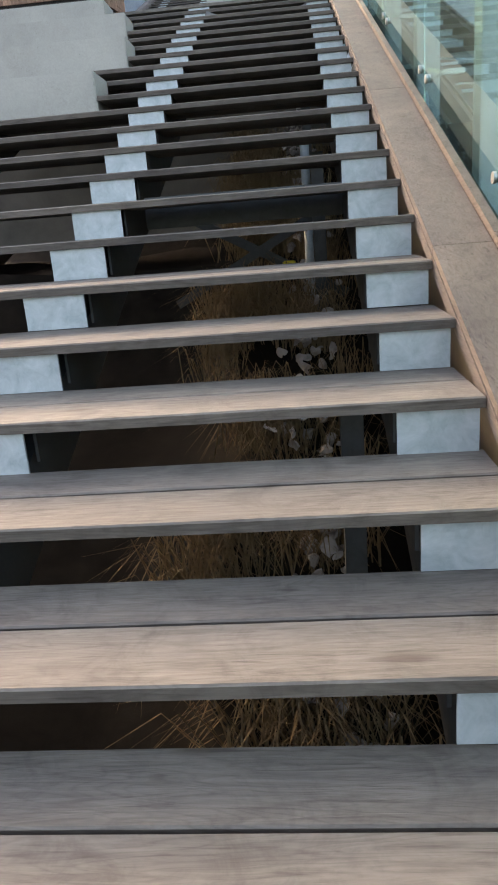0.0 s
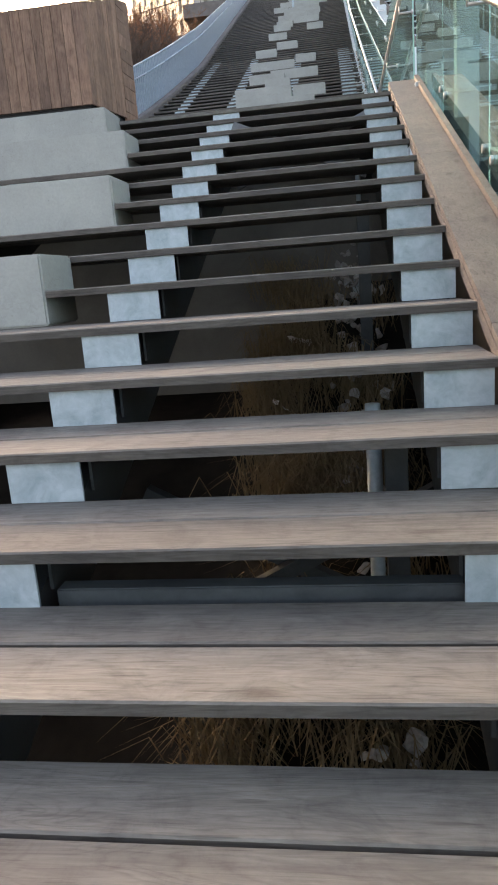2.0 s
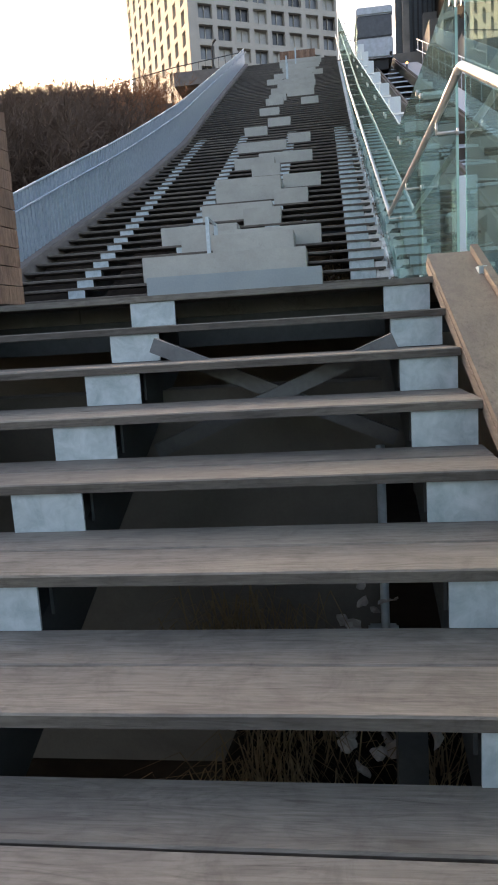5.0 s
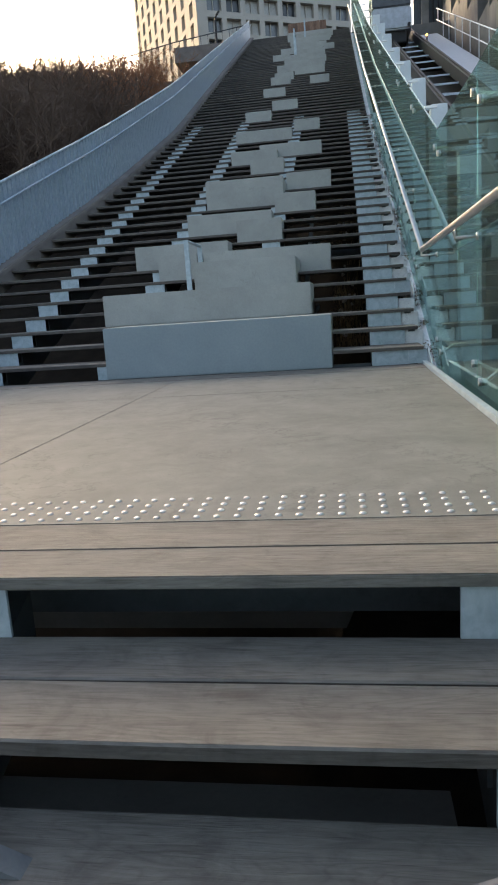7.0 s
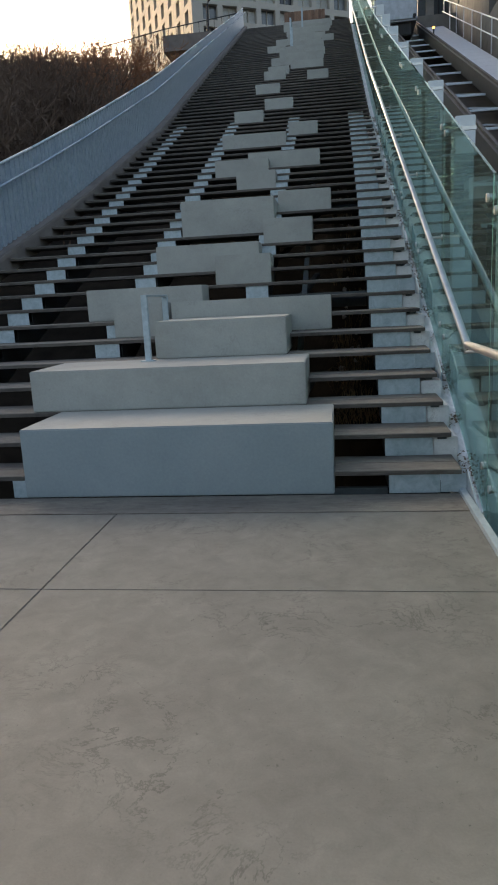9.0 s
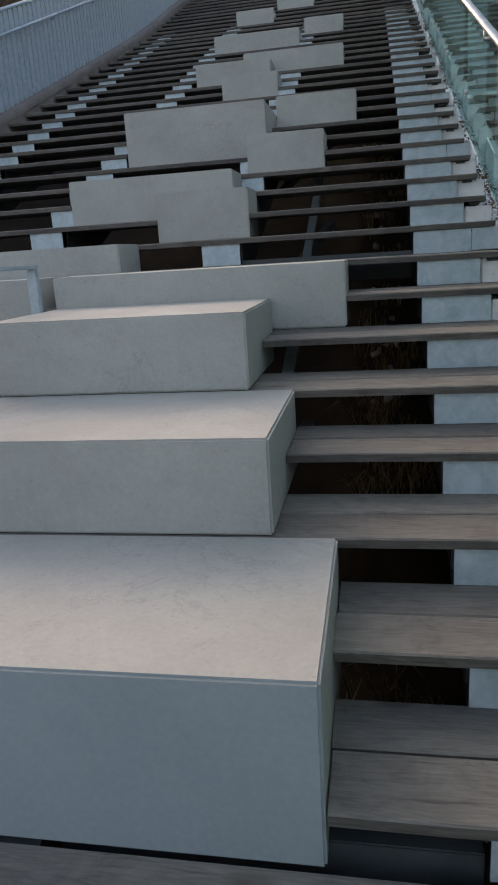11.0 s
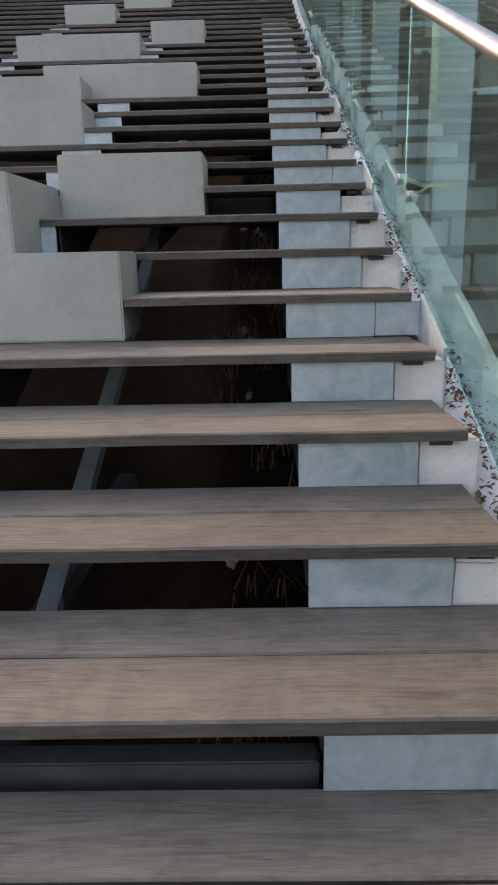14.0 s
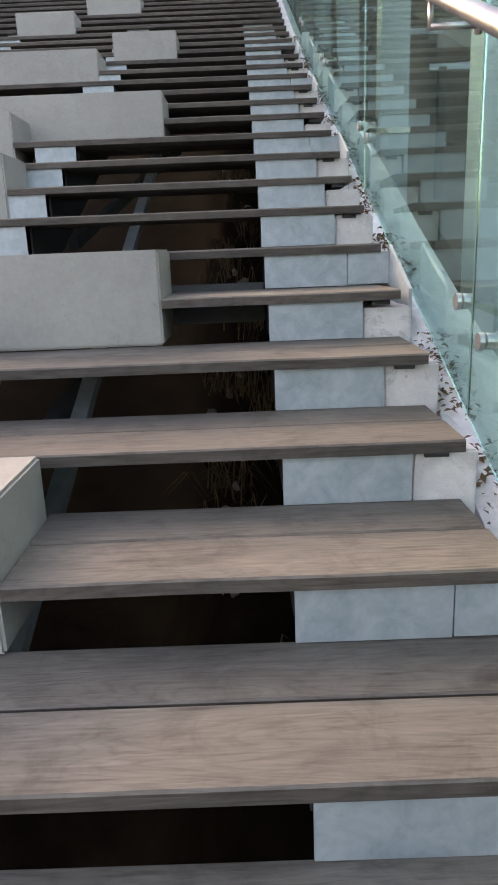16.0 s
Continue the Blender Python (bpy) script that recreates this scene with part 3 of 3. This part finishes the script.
# Steel and broken concrete between treads and glass ---------------------------
side = thing("side_plinth", "pale cracked concrete strip with dead leaves beside the stairs", "plinth", "structure")
for i in range(31):
    y0, z0 = nose(i)
    y1, z1 = nose(i + 1)
    d0, d1 = (0.10 + 0.04 * noise.noise((j * 1.7, 0, 3)) for j in (i, i + 1))
    bm = prism([(y0 + 0.3, z0 - d0), (y1 + 0.3, z1 - d1), (y1 + 0.3, z1 - 0.6), (y0 + 0.3, z0 - 0.6)], 1.852, 2.14)
    bmesh.ops.subdivide_edges(bm, edges=bm.edges, cuts=7, use_grid_fill=True)
    for v in bm.verts:
        if 1.86 < v.co.x < 2.13:
            v.co.z += 0.05 * noise.noise(v.co * 6) + 0.025 * noise.noise(v.co * 19)
    part("concrete_piece", bm, WHITE, side)
    if i % 4:
        bm = box(1.667, 1.846, y0 + TREAD + 0.012, y0 + TREAD + 0.40, z0 - 0.20, z0 + RISE - THICK - (0.004 if i % 3 else 0.03), None, 0.008)
        bmesh.ops.subdivide_edges(bm, edges=bm.edges, cuts=3, use_grid_fill=True)
        for v in bm.verts:
            v.co += Vector(noise.noise_vector(v.co * 9)) * 0.006
        part("concrete_piece", bm, WHITE, side)
yt0, zt0 = nose(BREAK)
part("upper_strip", prism([(yt0 + 0.3, zt0 - 0.12), (nose(TOP)[0], nose(TOP)[1] - 0.26), (nose(TOP)[0], nose(TOP)[1] - 0.7), (yt0 + 0.3, zt0 - 0.7)], 1.80, 2.14), WHITE, side)
brackets = thing("edge_brackets", "galvanised steel edge plates bolted beside the tread ends", "bracket", "structure")
for n in range(0, BREAK, 4):
    y0, z0 = nose(n)
    run = 0.38
    part("edge_plate", prism([(y0 + 0.05, z0 - 0.36), (y0 + 0.05 + run, z0 - 0.36 + run * RISE / GO), (y0 + 0.05 + run, z0 + run * RISE / GO), (y0 + 0.05, z0)], 1.838, 1.850), GALV, brackets)
    part("end_plate", box(1.666, 1.836, y0 + TREAD - 0.014, y0 + TREAD - 0.004, z0 + 0.004, z0 + RISE - THICK - 0.002), GALV, brackets)
for n in range(1, BREAK):
    yk, zk = nose(n)
    part("tread_angle", box(1.70, 1.765, yk + 0.03, yk + 0.36, zk - THICK - 0.020, zk - THICK - 0.003), DARK, brackets)
bm = bmesh.new()
rl = random.Random(21)
for i in range(5200):
    y = rl.uniform(0.2, 13.0)
    x = GX + 0.01 + rl.gauss(0, 0.04)
    if noise.noise((0.0, y * 2.3, 9.0)) < -0.05:
        continue
    z = y * RISE / GO - 0.215 + rl.uniform(-0.03, 0.04)
    m = Matrix.Translation((x, y, z)) @ Euler((rl.uniform(-0.8, 0.8), rl.uniform(-0.8, 0.8), rl.uniform(0, 6.28))).to_matrix().to_4x4()
    s = rl.uniform(0.006, 0.02)
    vs = [bm.verts.new(m @ Vector(p)) for p in ((-s, 0, 0), (0, -s * 0.5, 0.004), (s, 0, 0.002), (0, s * 0.5, 0.006))]
    bm.faces.new(vs)
single("leaf_litter", bm, LEAF, "dead brown leaves caught along the glass edge", "leaves", "stuff")

# Ground under and beside the stairs -------------------------------------------
bm = bmesh.new()
gx = list(np.linspace(-60, -4.2, 12)) + list(np.linspace(-4.0, 2.2, 13)) + list(np.linspace(2.6, 60, 12))
gy = list(np.linspace(-80, -18, 8)) + list(np.linspace(-17, 34, 70)) + [45, 70, 120, 300, 900]
grid = []
for yy in gy:
    row = []
    for xx in gx:
        z = pitch_z(min(yy, nose(TOP)[0])) if yy > -18 else pitch_z(-18)
        depth = 1.35 + 0.25 * noise.noise((xx * 0.6, yy * 0.6, 0))
        if -LAND - 1 < yy < 0.5:
            depth += 0.4
        # sunk further here so that the gaps between treads stay dark
        if xx < 0.35 or (yy > -4 and xx < 0.95):
            depth += 1.2
        if xx < -4.3:
            depth = 1.9 + 0.4 * noise.noise((xx * 0.2, yy * 0.2, 2))
        if xx > 2.3:
            depth = 1.5
        row.append(bm.verts.new((xx, yy, z - depth)))
    grid.append(row)
for r0, r1 in zip(grid, grid[1:]):
    for i in range(len(r0) - 1):
        bm.faces.new((r0[i], r0[i + 1], r1[i + 1], r1[i]))
single("ground", bm, EARTH, "sloping earth under and beside the stairs, shade in its near-black colour", "ground", "structure", smooth=True)


def grass(name, count, xa, xb, ya, yb, seed, drop, height):
    bm = bmesh.new()
    r = random.Random(seed)
    for _ in range(count):
        cx, cy = r.uniform(xa, xb), r.uniform(ya, yb)
        if noise.noise((cx * 2.3, cy * 1.7, 4.0)) < 0.02:
            continue
        base = Vector((cx, cy, pitch_z(cy) - drop))
        for _ in range(9):
            a, h = r.uniform(0, 6.28), height * r.uniform(0.4, 1.1)
            lean = Vector((math.cos(a), math.sin(a) - 0.4, 0)) * h * r.uniform(0.3, 1.3)
            s = Vector((-math.sin(a), math.cos(a), 0)) * 0.004
            p = base + Vector((r.gauss(0, 0.06), r.gauss(0, 0.06), 0))
            q = p + lean * 0.4 + Vector((0, 0, h * 0.8))
            e = p + lean + Vector((0, 0, h * r.uniform(0.2, 0.8)))
            v = [bm.verts.new(c) for c in (p - s, p + s, q + s * 0.7, q - s * 0.7, e)]
            bm.faces.new(v[:4])
            bm.faces.new((v[3], v[2], v[4]))
    single(name, bm, STRAW, "clumps of dry straw-coloured grass on the slope below the treads", "grass", "stuff")


grass("dry_grass", 2600, 0.42, 1.35, -15.5, -5.5, 5, 1.35, 0.38)
grass("dry_grass", 260, 1.0, 1.4, 1.5, 12, 6, 1.3, 0.22)

bm = bmesh.new()
rs = random.Random(77)
for i in range(370):
    y = rs.uniform(-15.5, -5.3) if i < 330 else rs.uniform(1, 12)
    x = rs.gauss(1.14, 0.09) if i < 330 else rs.uniform(1.02, 1.3)
    m = Matrix.Translation((x, y, pitch_z(y) - 1.18 + rs.uniform(-0.08, 0.12))) @ Euler((rs.random() * 6, rs.random() * 6, 0)).to_matrix().to_4x4() @ Matrix.Diagonal((rs.uniform(0.012, 0.045), rs.uniform(0.012, 0.04), rs.uniform(0.008, 0.024), 1))
    made = bmesh.ops.create_icosphere(bm, subdivisions=2, radius=1, matrix=m)
    for v in made["verts"]:
        v.co += Vector(noise.noise_vector(v.co * 30)) * 0.028
single("rubble", bm, ROUGHCAST, "pale broken concrete rubble under the treads", "rubble", "stuff")
for x, y, size in ((0.76, -6.85, 0.13), (0.63, -7.54, 0.05), (0.87, -10.57, 0.09), (0.77, -8.57, 0.07), (0.70, -7.62, 0.04), (1.2, -4.9, 0.16)):
    rp = random.Random(int(y * -100))
    bm = bmesh.new()
    bmesh.ops.create_grid(bm, x_segments=5, y_segments=5, size=size / 2)
    for v in bm.verts:
        v.co = Vector((v.co.x * 1.3, v.co.y * 0.8, abs(noise.noise(v.co * 30 + Vector((y, 0, 0)))) * size * 0.5))
    bmesh.ops.rotate(bm, cent=(0, 0, 0), matrix=Euler((0.5, rp.uniform(-0.4, 0.4), rp.uniform(0, 3))).to_matrix(), verts=bm.verts)
    bmesh.ops.translate(bm, vec=(x, y, pitch_z(y) - 1.12), verts=bm.verts)
    bmesh.ops.solidify(bm, geom=bm.faces[:], thickness=0.003)
    single("paper_scrap", bm, LITTER, "crumpled white paper scrap lying in the dry grass", "litter", group="paper scraps under the stairs")
for x, y in ((0.96, -9.04), (0.95, -12.6)):
    single("wrapper", box(x, x + 0.09, y, y + 0.03, pitch_z(y) - 1.02, pitch_z(y) - 0.995, None, 0.008), YELLOW, "crumpled yellow wrapper lying in the dry grass", "litter")

# Unseen side walls, added to keep light out of the space below
under = thing("under_walls", "stained concrete walls, mostly unseen, added to darken the space under stairs", "wall", "structure")
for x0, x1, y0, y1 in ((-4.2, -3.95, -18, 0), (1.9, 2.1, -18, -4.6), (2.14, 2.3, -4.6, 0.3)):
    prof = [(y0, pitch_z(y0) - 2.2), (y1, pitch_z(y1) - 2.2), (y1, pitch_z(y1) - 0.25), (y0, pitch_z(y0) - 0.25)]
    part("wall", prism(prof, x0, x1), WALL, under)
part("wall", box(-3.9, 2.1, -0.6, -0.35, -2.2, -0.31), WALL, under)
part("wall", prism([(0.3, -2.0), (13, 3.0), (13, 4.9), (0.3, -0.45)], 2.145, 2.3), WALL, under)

part("cross_wall", box(-3.9, 1.28, -5.05, -4.85, -2.6, -0.5), DAMP, under, "dark stained concrete cross wall")
pipe = thing("drain_pipe", "dull grey steel drain pipe standing under the stairs", "pipe")
part("pipe", tube([(1.235, -5.5, -2.6), (1.235, -5.5, -0.75)], 0.02, 12), GALV, pipe, "", True)
part("pipe_box", box(1.16, 1.30, -5.48, -5.40, -1.80, -1.62, None, 0.01), GALV, pipe)
pipe2 = thing("drain_pipe", "dull grey steel drain pipe standing under the stairs", "pipe")
part("pipe", tube([(1.15, -9.0, -3.6), (1.15, -9.0, -2.05)], 0.03, 12), GALV, pipe2, "", True)

# Cross bracing and the drain pipe under the lower flight
brace = thing("cross_brace", "dull steel cross braces between the stringers under the stairs", "brace", "structure")
part("bar", beam((0.2, -5.30, -0.26), (1.32, -5.30, -0.75), 0.05, 0.07), BRACE, brace)
part("bar", beam((0.2, -5.36, -0.76), (1.32, -5.36, -0.30), 0.05, 0.07), BRACE, brace)
for k in (-12,):
    y0, z0 = nose_low(k)
    y0 += 0.6
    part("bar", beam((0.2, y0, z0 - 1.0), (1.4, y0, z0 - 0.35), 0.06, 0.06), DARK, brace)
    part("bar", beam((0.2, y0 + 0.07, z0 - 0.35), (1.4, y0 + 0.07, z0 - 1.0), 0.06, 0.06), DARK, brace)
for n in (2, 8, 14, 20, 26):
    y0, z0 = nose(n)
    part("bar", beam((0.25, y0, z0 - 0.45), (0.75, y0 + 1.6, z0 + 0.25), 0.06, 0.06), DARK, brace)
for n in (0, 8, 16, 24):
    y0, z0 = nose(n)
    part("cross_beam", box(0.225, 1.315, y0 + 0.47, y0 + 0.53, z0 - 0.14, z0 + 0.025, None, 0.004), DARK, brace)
for k in (-14,):
    y0, z0 = nose_low(k)
    part("cross_beam", box(0.225, 1.33, y0 + 0.47, y0 + 0.53, z0 - 0.14, z0 + 0.03, None, 0.004), DARK, brace)
part("strap", beam((0.60, 1.0, 1.0 * RISE / GO - 0.42), (0.60, 12.0, 12.0 * RISE / GO - 0.42), 0.06, 0.05), GALV, brace)
for k in (-5, -11, -17):
    y0, z0 = nose_low(k)
    part("prop", box(1.18, 1.26, y0, y0 + 0.08, z0 - 1.6, z0 - 0.25), DARK, brace)

# Funicular side ---------------------------------------------------------------
cols = [-0.36 + 2.68 * i for i in range(9)]
for i, y in enumerate([-13.8, -11.1, -8.4, -5.7, -3.0] + cols):
    z = pitch_z(y)
    bm = box(2.46, 2.70, y, y + 0.24, z - 1.7, z + 1.3, None, 0.01)
    single("column", bm, POST, "pale painted square steel column behind the glass", "column", group="columns beside the track")

K = RISE / GO


def line_z(y):
    return y * K


track = thing("funicular_track", "inclined dark steel funicular track on cross trusses", "track", "structure")
for x in (3.45, 4.55):
    part("rail_beam", beam((x, -14, line_z(-14) + 0.15), (x, 34, line_z(34) + 0.15), 0.16, 0.34), RAILWAY, track)
    part("rail_head", beam((x, -14, line_z(-14) + 0.36), (x, 34, line_z(34) + 0.36), 0.05, 0.06), RAILWAY, track)
for i in range(26):
    y = -12 + i * 1.7
    z = line_z(y) + 0.0
    part("cross_bar", beam((2.8, y, z), (4.75, y, z), 0.045, 0.045), GRATING, track)
    part("diagonal", beam((2.85, y, z), (4.0, y + 0.85, z + 0.25), 0.032, 0.032), GRATING, track)
    part("diagonal", beam((4.7, y, z), (4.0, y + 0.85, z + 0.25), 0.032, 0.032), GRATING, track)
    part("strut", beam((2.9, y, z), (2.9, y, z - 1.6), 0.06, 0.06, None, (0, 1, 0)), DARK, track)
# Added bed; its dark colour stands for the unlit void below the rails
part("bed", prism([(-16, line_z(-16) - 1.0), (34, line_z(34) - 1.0), (34, line_z(34) - 1.3), (-16, line_z(-16) - 1.3)], 2.75, 6.45), BED, track)
walkway = thing("service_walkway", "pale galvanised service walkway beside the track", "walkway", "structure")
for i in range(60):
    y = -12 + i * 0.75
    part("step_plate", prism([(y, line_z(y) - 0.05), (y + 0.73, line_z(y + 0.73) - 0.05), (y + 0.73, line_z(y + 0.73) - 0.11), (y, line_z(y) - 0.11)], 4.8, 5.9), GRATING, walkway)
guard = thing("walkway_railing", "galvanised tube railing along the service walkway", "railing")
for i in range(26):
    y = -12 + i * 1.7
    z = line_z(y) - 0.06
    part("post", tube([(5.95, y, z), (5.95, y, z + 1.05)], 0.02, 8), GRATING, guard)
for h in (0.55, 1.05):
    part("rail", tube([(5.95, -12, line_z(-12) - 0.06 + h), (5.95, 31, line_z(31) - 0.06 + h)], 0.02, 8), GRATING, guard)
# Wall beyond the walkway, given the same near-black earth colour
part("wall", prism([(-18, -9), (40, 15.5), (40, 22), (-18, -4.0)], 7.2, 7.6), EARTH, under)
r9 = random.Random(9)
for i in range(14):
    y = 6 + i * 2.2
    z = line_z(y)
    single("retaining_step", box(6.5, 7.2, y, y + 2.19, z - 1.0, z + 1.6 + r9.uniform(0, 0.8)), WALL, "stepped grey concrete retaining wall above the walkway", "wall", "structure")


def cabin():
    top = thing("funicular_cabin", "grey funicular cabin with dark front window standing on the track", "cabin")
    y, z = 25.0, 11.27
    part("body", box(2.62, 4.20, y, y + 3, z, z + 0.85, None, 0.06), CABIN, top)
    part("window", box(2.65, 4.17, y - 0.01, y + 2.95, z + 0.851, z + 1.75, None, 0.04), WINDOW, top, "dark front window")
    part("roof", box(2.62, 4.20, y - 0.06, y + 3, z + 1.751, z + 2.1, None, 0.05), CABIN, top)
    for x in (3.0, 4.08):
        part("buffer", tube([(x, y - 0.12, z + 0.12), (x, y, z + 0.12)], 0.06, 12), BLACK, top)
    part("bogie", box(2.9, 4.0, y + 0.2, y + 2.8, z - 0.45, z - 0.001, None, 0.03), BLACK, top)


cabin()
station = thing("station_wall", "dark slatted station wall with a grey post above the track", "wall", "structure")
part("wall", box(5.1, 7.19, 33.0, 33.3, 12.0, 21.0), DARK, station)
part("post", box(5.45, 5.80, 32.7, 32.99, 12.0, 21.0, None, 0.01), WALL, station, "grey concrete post")
for i in range(5):
    part("slat", box(6.0 + i * 0.25, 6.08 + i * 0.25, 32.88, 32.99, 12.0, 21.0), BLACK, station)
lamp = thing("signal_lamp", "small amber lamp on a short post by the walkway", "lamp")
part("post", tube([(4.66, 24, line_z(24) - 0.3), (4.66, 24, 10.56)], 0.03, 8), DARK, lamp)
part("bulb", box(4.62, 4.70, 23.96, 24.04, 10.56, 10.64, None, 0.02), LAMP, lamp)

# Tower block at the top ---------------------------------------------------------

def tower():
    """A corner block: deep narrow bays on one face, wide paired windows on the other."""
    top = thing("tower_block", "pale concrete corner tower with deep narrow bays and wide windows", "building")
    turn, high, base = radians(27.6), 68.0, 8.0
    storey, rows = 3.0, 20
    sides = (("left", 42.0, 9), ("right", 25.6, 8))
    foot = Matrix.Translation((-18.86, 105.0, base)) @ Matrix.Rotation(turn, 4, "Z")
    top.matrix_world = foot
    part("wall", box(0.9, 25.6, 0.9, 42.0, 0.0, high - base), FACADE, top)
    part("corner_pier", box(-0.25, 1.1, -0.25, 1.1, 0.0, high - base), FACADE, top)
    part("roof_slab", box(-0.3, 25.9, -0.3, 42.3, high - base + 0.001, high - base + 0.6), FACADE, top)
    rr = random.Random(12)
    for side, length, n in sides:
        dx, dz, deep = (length - 1.1) / n, storey, 0.8
        ax, az = (0.30, 0.14) if side == "left" else (0.13, 0.15)
        to_side = Matrix.Rotation(radians(90), 4, "Z") @ Matrix.Scale(-1, 4, (0, 1, 0)) if side == "left" else Matrix.Identity(4)
        bm = bmesh.new()
        v = [bm.verts.new(p) for p in ((0, 0, 0), (dx, 0, 0), (dx, 0, dz), (0, 0, dz), (dx * ax, 0, dz * az), (dx * (1 - ax), 0, dz * az), (dx * (1 - ax), 0, dz * (1 - az)), (dx * ax, 0, dz * (1 - az)))]
        w = [bm.verts.new(u.co + Vector((0, deep, 0))) for u in v[4:]]
        for q in ((0, 1, 5, 4), (1, 2, 6, 5), (2, 3, 7, 6), (3, 0, 4, 7)):
            bm.faces.new([v[i] for i in q])
        for i in range(4):
            j = (i + 1) % 4
            bm.faces.new((v[4 + i], v[4 + j], w[j], w[i]))
        if side == "right":
            box(dx * 0.5 - 0.05, dx * 0.5 + 0.05, deep * 0.7, deep, dz * az, dz * (1 - az), bm)
        bmesh.ops.transform(bm, matrix=to_side, verts=bm.verts)
        bmesh.ops.recalc_face_normals(bm, faces=bm.faces)
        bay = mesh_of(bm, "bay", FACADE)
        panes = []
        for mat in (PANE, PANE, SHUT, WINDOW):
            bm = box(dx * ax, dx * (1 - ax), deep, deep + 0.05, dz * az, dz * (1 - az))
            bmesh.ops.transform(bm, matrix=to_side, verts=bm.verts)
            bmesh.ops.recalc_face_normals(bm, faces=bm.faces)
            panes.append(mesh_of(bm, "pane", mat))
        for i in range(n):
            for j in range(6, rows):
                u = 1.1 + i * dx
                at = (u, 0.0, j * dz) if side == "right" else (0.0, u, j * dz)
                for nm, me in (("bay", bay), ("pane", rr.choice(panes if side == "right" else panes[1:3]))):
                    ob = new(nm, me)
                    ob.parent = top
                    ob.location = at


tower()

# Street edge at the top of the stairs
yt, zt = nose(TOP)
single("street_slab", box(-4.5, 12, yt + 0.46, yt + 36, zt - 6.0, zt - 0.05), WALL, "grey paved street level above the stairs", "pavement", "structure")
plant = thing("planter_bench", "brown timber-clad planter at the head of the stairs", "bench")
for i in range(12):
    part("board", box(-1.15 + i * 0.155, -1.0 + i * 0.155, yt + 1.0, yt + 1.6, zt, zt + 0.85 - 0.004 * (i % 3)), CLAD, plant)
terrace = thing("terrace_wall", "brown-grey curved terrace wall with a thin railing", "wall", "structure")
part("fascia", prism([(31.2, 13.05), (34.5, 13.05), (34.5, 13.95), (31.2, 13.75)], -7.0, -3.1), KERB, terrace)
part("rail", tube([(-13.0, 31.3, 13.1), (-7.0, 31.3, 14.05), (-3.1, 31.3, 14.45)], 0.025, 6), DARK, terrace)
for i in range(27):
    x = -13.0 + i * 0.37
    z = 13.1 + (x + 13.0) * 0.158 if x < -7 else 14.05 + (x + 7.0) * 0.1025
    part("rail_post", tube([(x, 31.3, z - 0.95), (x, 31.3, z)], 0.014, 6), DARK, terrace)
part("ledge", box(-13.2, -7.0, 31.1, 34.5, 11.2, 12.2), WALL, terrace)
street = thing("street_lamp", "dark thin street lamp post at the head of the stairs", "lamp")
part("pole", tube([(-4.9, 32.0, 13.7), (-4.9, 32.0, 15.15), (-4.82, 32.0, 15.35), (-4.68, 32.0, 15.5)], 0.055, 8), BLACK, street)


# Bare bushes --------------------------------------------------------------------
def bush(x, y, z, size, mat, seed, name="bare_bush"):
    r = random.Random(seed)
    verts, faces = [], []

    def twig(p, d, length, w):
        q = p + d * length
        s = d.cross(Vector((r.uniform(-1, 1), r.uniform(-1, 1), 0.3))).normalized() * w
        n = len(verts)
        verts.extend((p - s, p + s, q + s * 0.5, q - s * 0.5))
        faces.append((n, n + 1, n + 2, n + 3))
        return q

    for _ in range(32):
        a = r.uniform(0, 6.28)
        base = Vector((x + r.gauss(0, 0.45) * size, y + r.gauss(0, 0.45) * size, z))
        d = Vector((math.cos(a) * 0.45, math.sin(a) * 0.45, 1)).normalized()
        p = base
        for s in range(6):
            p = twig(p, d, 0.22 * size, 0.014 * size * (1 - s * 0.13))
            for _ in range(5):
                e = (d + Vector((r.gauss(0, 0.7), r.gauss(0, 0.7), r.gauss(0.2, 0.4)))).normalized()
                q = twig(p, e, 0.2 * size * r.uniform(0.5, 1), 0.006 * size)
                for _ in range(3):
                    e2 = (e + Vector((r.gauss(0, 0.7), r.gauss(0, 0.7), r.gauss(0.2, 0.4)))).normalized()
                    twig(q, e2, 0.16 * size * r.uniform(0.4, 1), 0.0035 * size)
            d = (d + Vector((r.gauss(0, 0.22), r.gauss(0, 0.22), 0.1))).normalized()
    me = bpy.data.meshes.new(name)
    me.from_pydata([tuple(v) for v in verts], [], faces)
    me.materials.append(mat)
    return tagged(new(name, me), "leafless brown bush with dense fine twigs on the slope", "bush", "bushes beside the stairs")


rb = random.Random(31)
for i in range(84):
    y = rb.uniform(7, 33)
    x = -6.4 - rb.uniform(0.0, 7.0) - (y - 7) * 0.05
    size = rb.uniform(1.5, 2.2)
    crest = 1.0 + 0.335 * (y + 4.2) + rb.uniform(-0.8, 0.3)
    far = y > 20 and x > -11
    bush(x, y, crest - 1.22 * size, size, RUST if far else TWIG, 100 + i)

# Treads ---------------------------------------------------------------------
for k in LOW:
    y, z = nose_low(k)
    spans = [(-3.2, 1.79)]
    for b, x1 in ((-7, -0.345), (-4, -0.57), (-2, -0.955), (-10, -0.36)):
        if k == b + 1:
            spans = [(x1 + 0.004, 1.79)]
    tread(y, z, [(a, min(c, 1.573 + 0.0)) for a, c in spans], low, r)
for n in range(1, TOP + 1):
    y, z = nose(n)
    tread(y, z, spans_of(n, left_edge(y) + 0.01, XR), mid if n <= BREAK else high, r)
